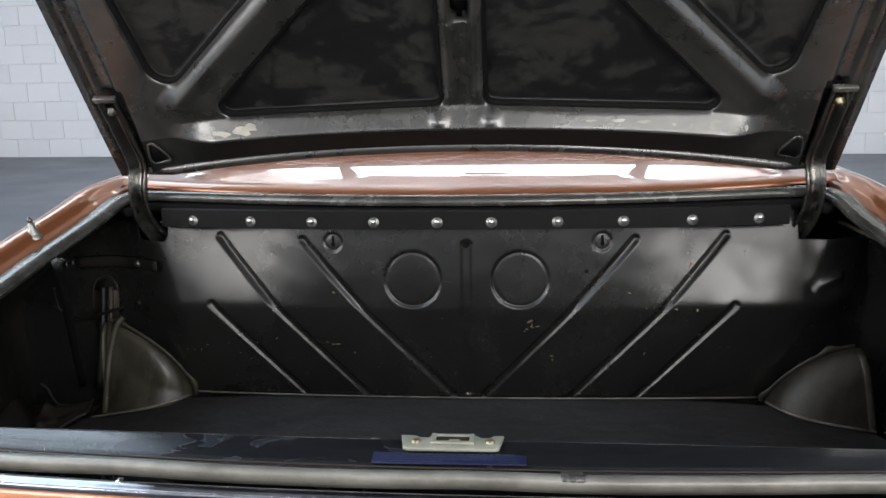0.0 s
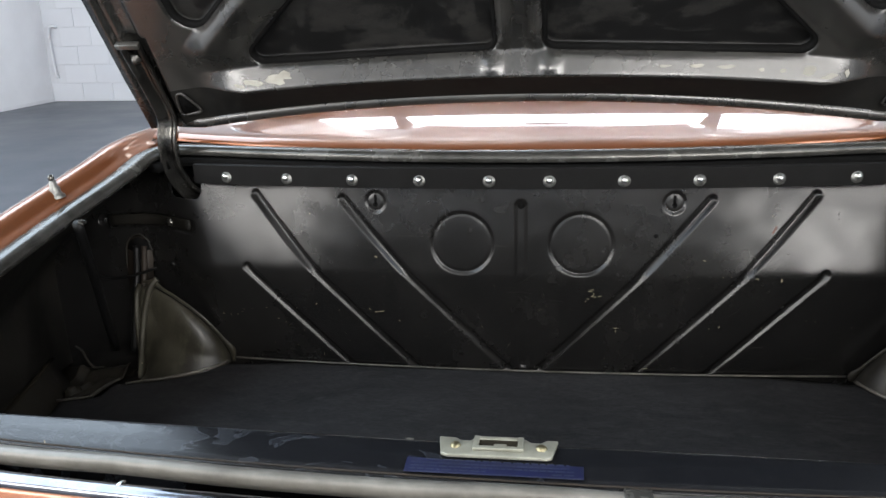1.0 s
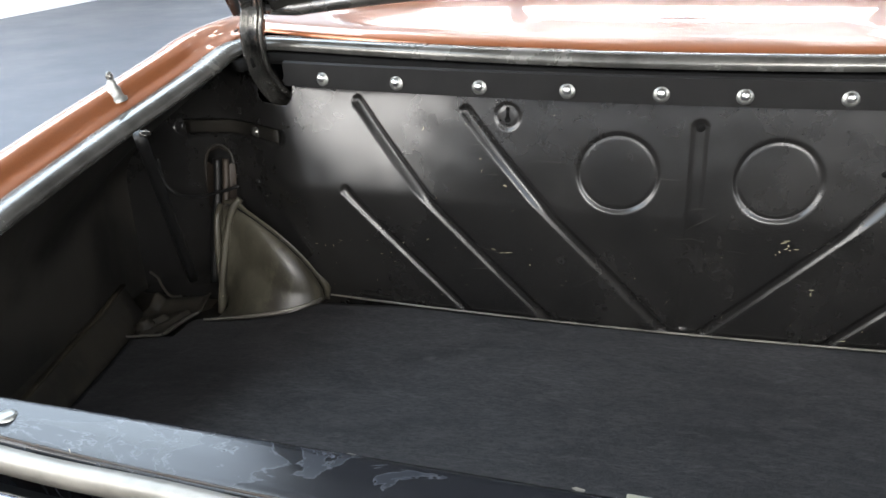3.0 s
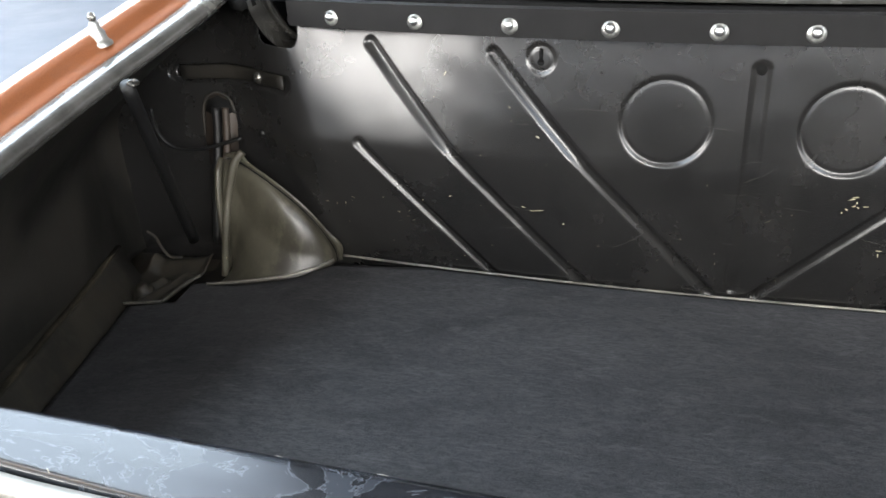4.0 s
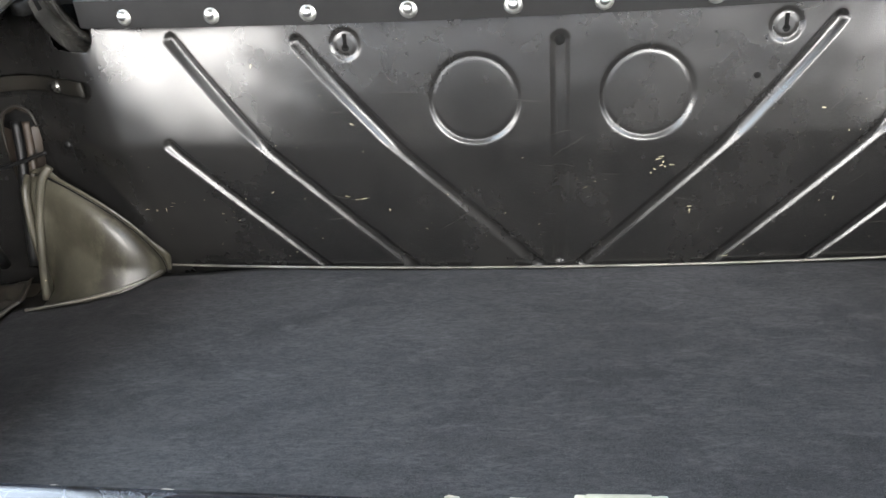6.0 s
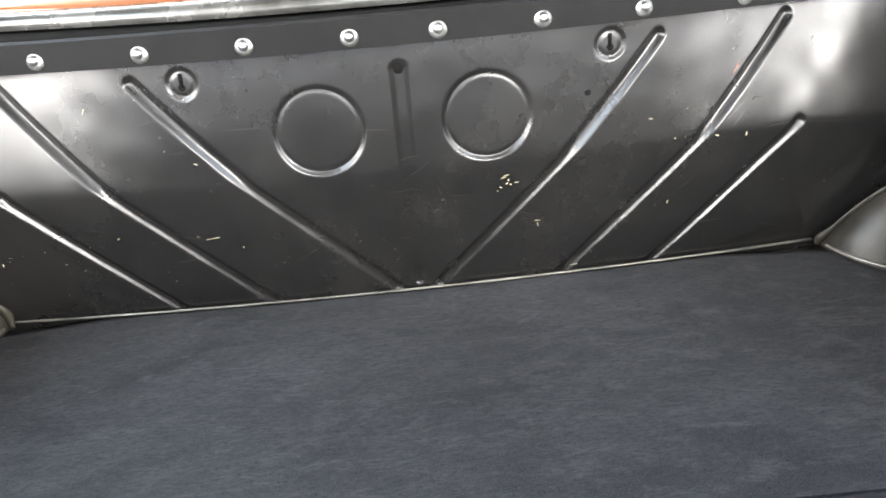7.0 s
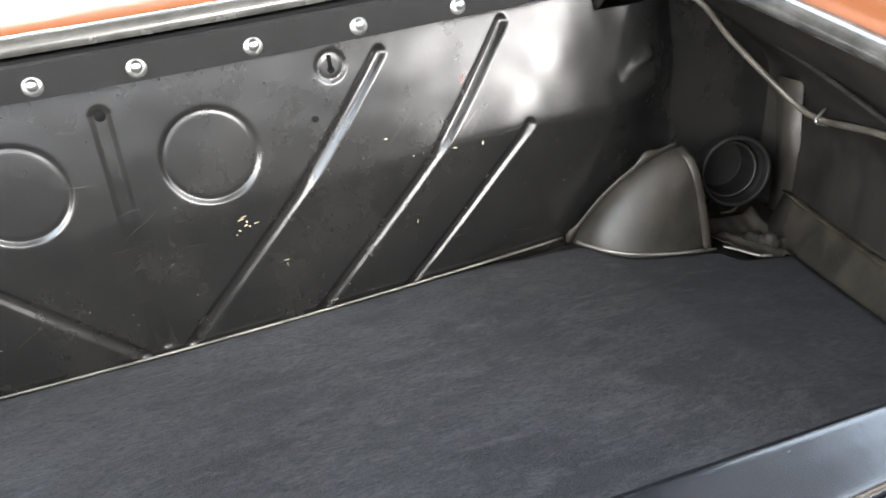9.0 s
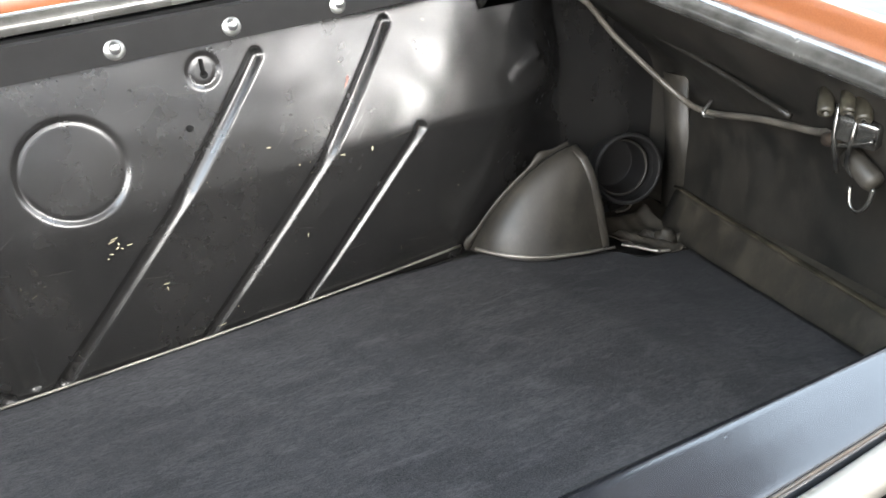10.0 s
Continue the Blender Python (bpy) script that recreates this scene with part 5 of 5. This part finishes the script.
# east corner: round vent spigot, loom and bulb holder
vent = part("vent_spigot", lathe([(0.040, -0.030), (0.044, -0.010), (0.047, 0.0), (0.051, 0.002), (0.053, 0.006), (0.051, 0.010), (0.047, 0.010), (0.046, 0.008), (0.045, -0.020), (0.040, -0.045), (0.0365, -0.055), (0.036, -0.0565), (0.034, -0.0568), (0.0, -0.0568)], 36, facing((0.812, 0.640, 0.541), (-0.25, -1, 0.15))), M_STRIP, car, "round black vent spigot")
part("vent_step", lathe([(0.040, 0.0), (0.042, 0.003), (0.039, 0.005), (0.038, 0.0)], 32, facing((0.812, 0.652, 0.539), (-0.25, -1, 0.15))), M_SIDE, vent)
LOOM = [(0.705, 0.760, 0.815), (0.735, 0.700, 0.800), (0.765, 0.670, 0.785), (0.806, 0.648, 0.727), (0.856, 0.590, 0.653), (0.850, 0.527, 0.642), (0.796, 0.386, 0.676), (0.766, 0.292, 0.692), (0.753, 0.268, 0.700), (0.745, 0.256, 0.702)]
loom = part("wiring_loom", tube(LOOM, 0.0042, 10, 8), M_LOOM, car, "grey taped wiring loom along the side panel")
part("loom_clip", tube([Vector(LOOM[5]) + Vector((0.012, -0.004, -0.010)), Vector(LOOM[5]) + Vector((-0.010, -0.006, 0.0)), Vector(LOOM[5]) + Vector((0.010, 0.0, 0.012))], 0.0026, 6, 5), M_WASHER, loom)
part("panel_rib", tube([(0.792, 0.560, 0.748), (0.772, 0.450, 0.734), (0.740, 0.300, 0.712)], 0.0035, 6, 6), M_SIDE, car)
holder = part("lamp_holder", block(0.028, 0.040, 0.026, pose(0.744, 0.220, 0.716, 8, 0, 14), 0.004), M_STEEL, car, "lamp holder with rollers and wire clips on the side panel")
for y, z in ((0.258, 0.735), (0.233, 0.740), (0.217, 0.737)):
    part("holder_roller", lathe([(0.004, 0.002), (0.004, 0.012), (0.0070, 0.012), (0.0080, 0.009), (0.0080, -0.014), (0.0, -0.012)], 16, facing((0.738, y, z), (-0.55, -0.45, -0.6))), M_ARCH, holder, "grey roller with a dark bore")
part("holder_tube", lathe([(0.0, 0.022), (0.009, 0.021), (0.011, 0.016), (0.011, -0.016), (0.008, -0.022), (0.0, -0.022)], 14, facing((0.742, 0.215, 0.679), (-0.15, -0.86, -0.45))), M_ARCH_DARK, holder)
for pts, r in (([(0.736, 0.242, 0.738), (0.730, 0.239, 0.705), (0.733, 0.235, 0.673)], 0.0028), ([(0.736, 0.220, 0.736), (0.727, 0.218, 0.712), (0.729, 0.222, 0.685), (0.736, 0.219, 0.672)], 0.0026),
               ([(0.736, 0.221, 0.662), (0.732, 0.216, 0.645), (0.732, 0.207, 0.641), (0.734, 0.199, 0.650), (0.737, 0.197, 0.666)], 0.0024), ([(0.734, 0.240, 0.698), (0.728, 0.216, 0.706), (0.730, 0.198, 0.713)], 0.0026)):
    part("holder_wire", tube(pts, r, 6, 6), M_STEEL, holder)
part("loom_plug", lathe([(0.0, 0.012), (0.006, 0.011), (0.0075, 0.006), (0.0075, -0.008), (0.0, -0.010)], 12, facing((0.742, 0.250, 0.700), (-0.2, -0.9, 0.3))), M_BROWN, loom, "brown plug on the loom's end")

# ---- painted blocks of the north wall ----
BW, BH, JOINT = 0.415, 0.226, 0.006
full = block(BW - 0.003, 0.012, BH - JOINT, None, 0.003, 1)
block_mesh = bpy.data.meshes.new("wall_block")
full.to_mesh(block_mesh)
full.free()
M_BLOCKS, bn, bl, bp = nodes_of("white_painted_block")
info = bn.new("ShaderNodeObjectInfo")
bl.new(ramp(bn, bl, info.outputs["Random"], [(0.0, (0.67, 0.675, 0.70)), (1.0, (0.71, 0.712, 0.735))]), bp.inputs["Base Color"])
bp.inputs["Roughness"].default_value = 0.5
bump(bn, bl, tex_noise(bn, bl, 45, 5, 0.7), 0.35, 0.004, bp)
block_mesh.materials.append(M_BLOCKS)
rest = bmesh.new()
rows, cols = int(ROOM_H / BH), int((ROOM_E - ROOM_W) / BW) + 1
for r in range(rows + 1):
    z = BH * (r + 0.5)
    for c in range(cols + 1):
        x = ROOM_W + 0.02 + BW * (c + (0.5 if r % 2 == 0 else 1.0))
        if x + BW / 2 > ROOM_E or x - BW / 2 < ROOM_W - 0.01 or z + BH / 2 > ROOM_H:
            continue
        if any(xa - BW / 2 < x < xb + BW / 2 and za - BH / 2 < z < zb + BH / 2 for xa, xb, za, zb in NORTH):
            continue
        if z < 2.2 and (x < -2.9 or x > 2.3):
            ob = new("block", block_mesh)
            ob.location, ob.parent = (x, ROOM_N - 0.004, z), wall_north
        else:
            block(BW - 0.003, 0.012, BH - JOINT, pose(x, ROOM_N - 0.004, z), 0, bm=rest)
tagged(part("far_blocks", rest, M_WHITE, wall_north, smooth=False), kind="stuff")
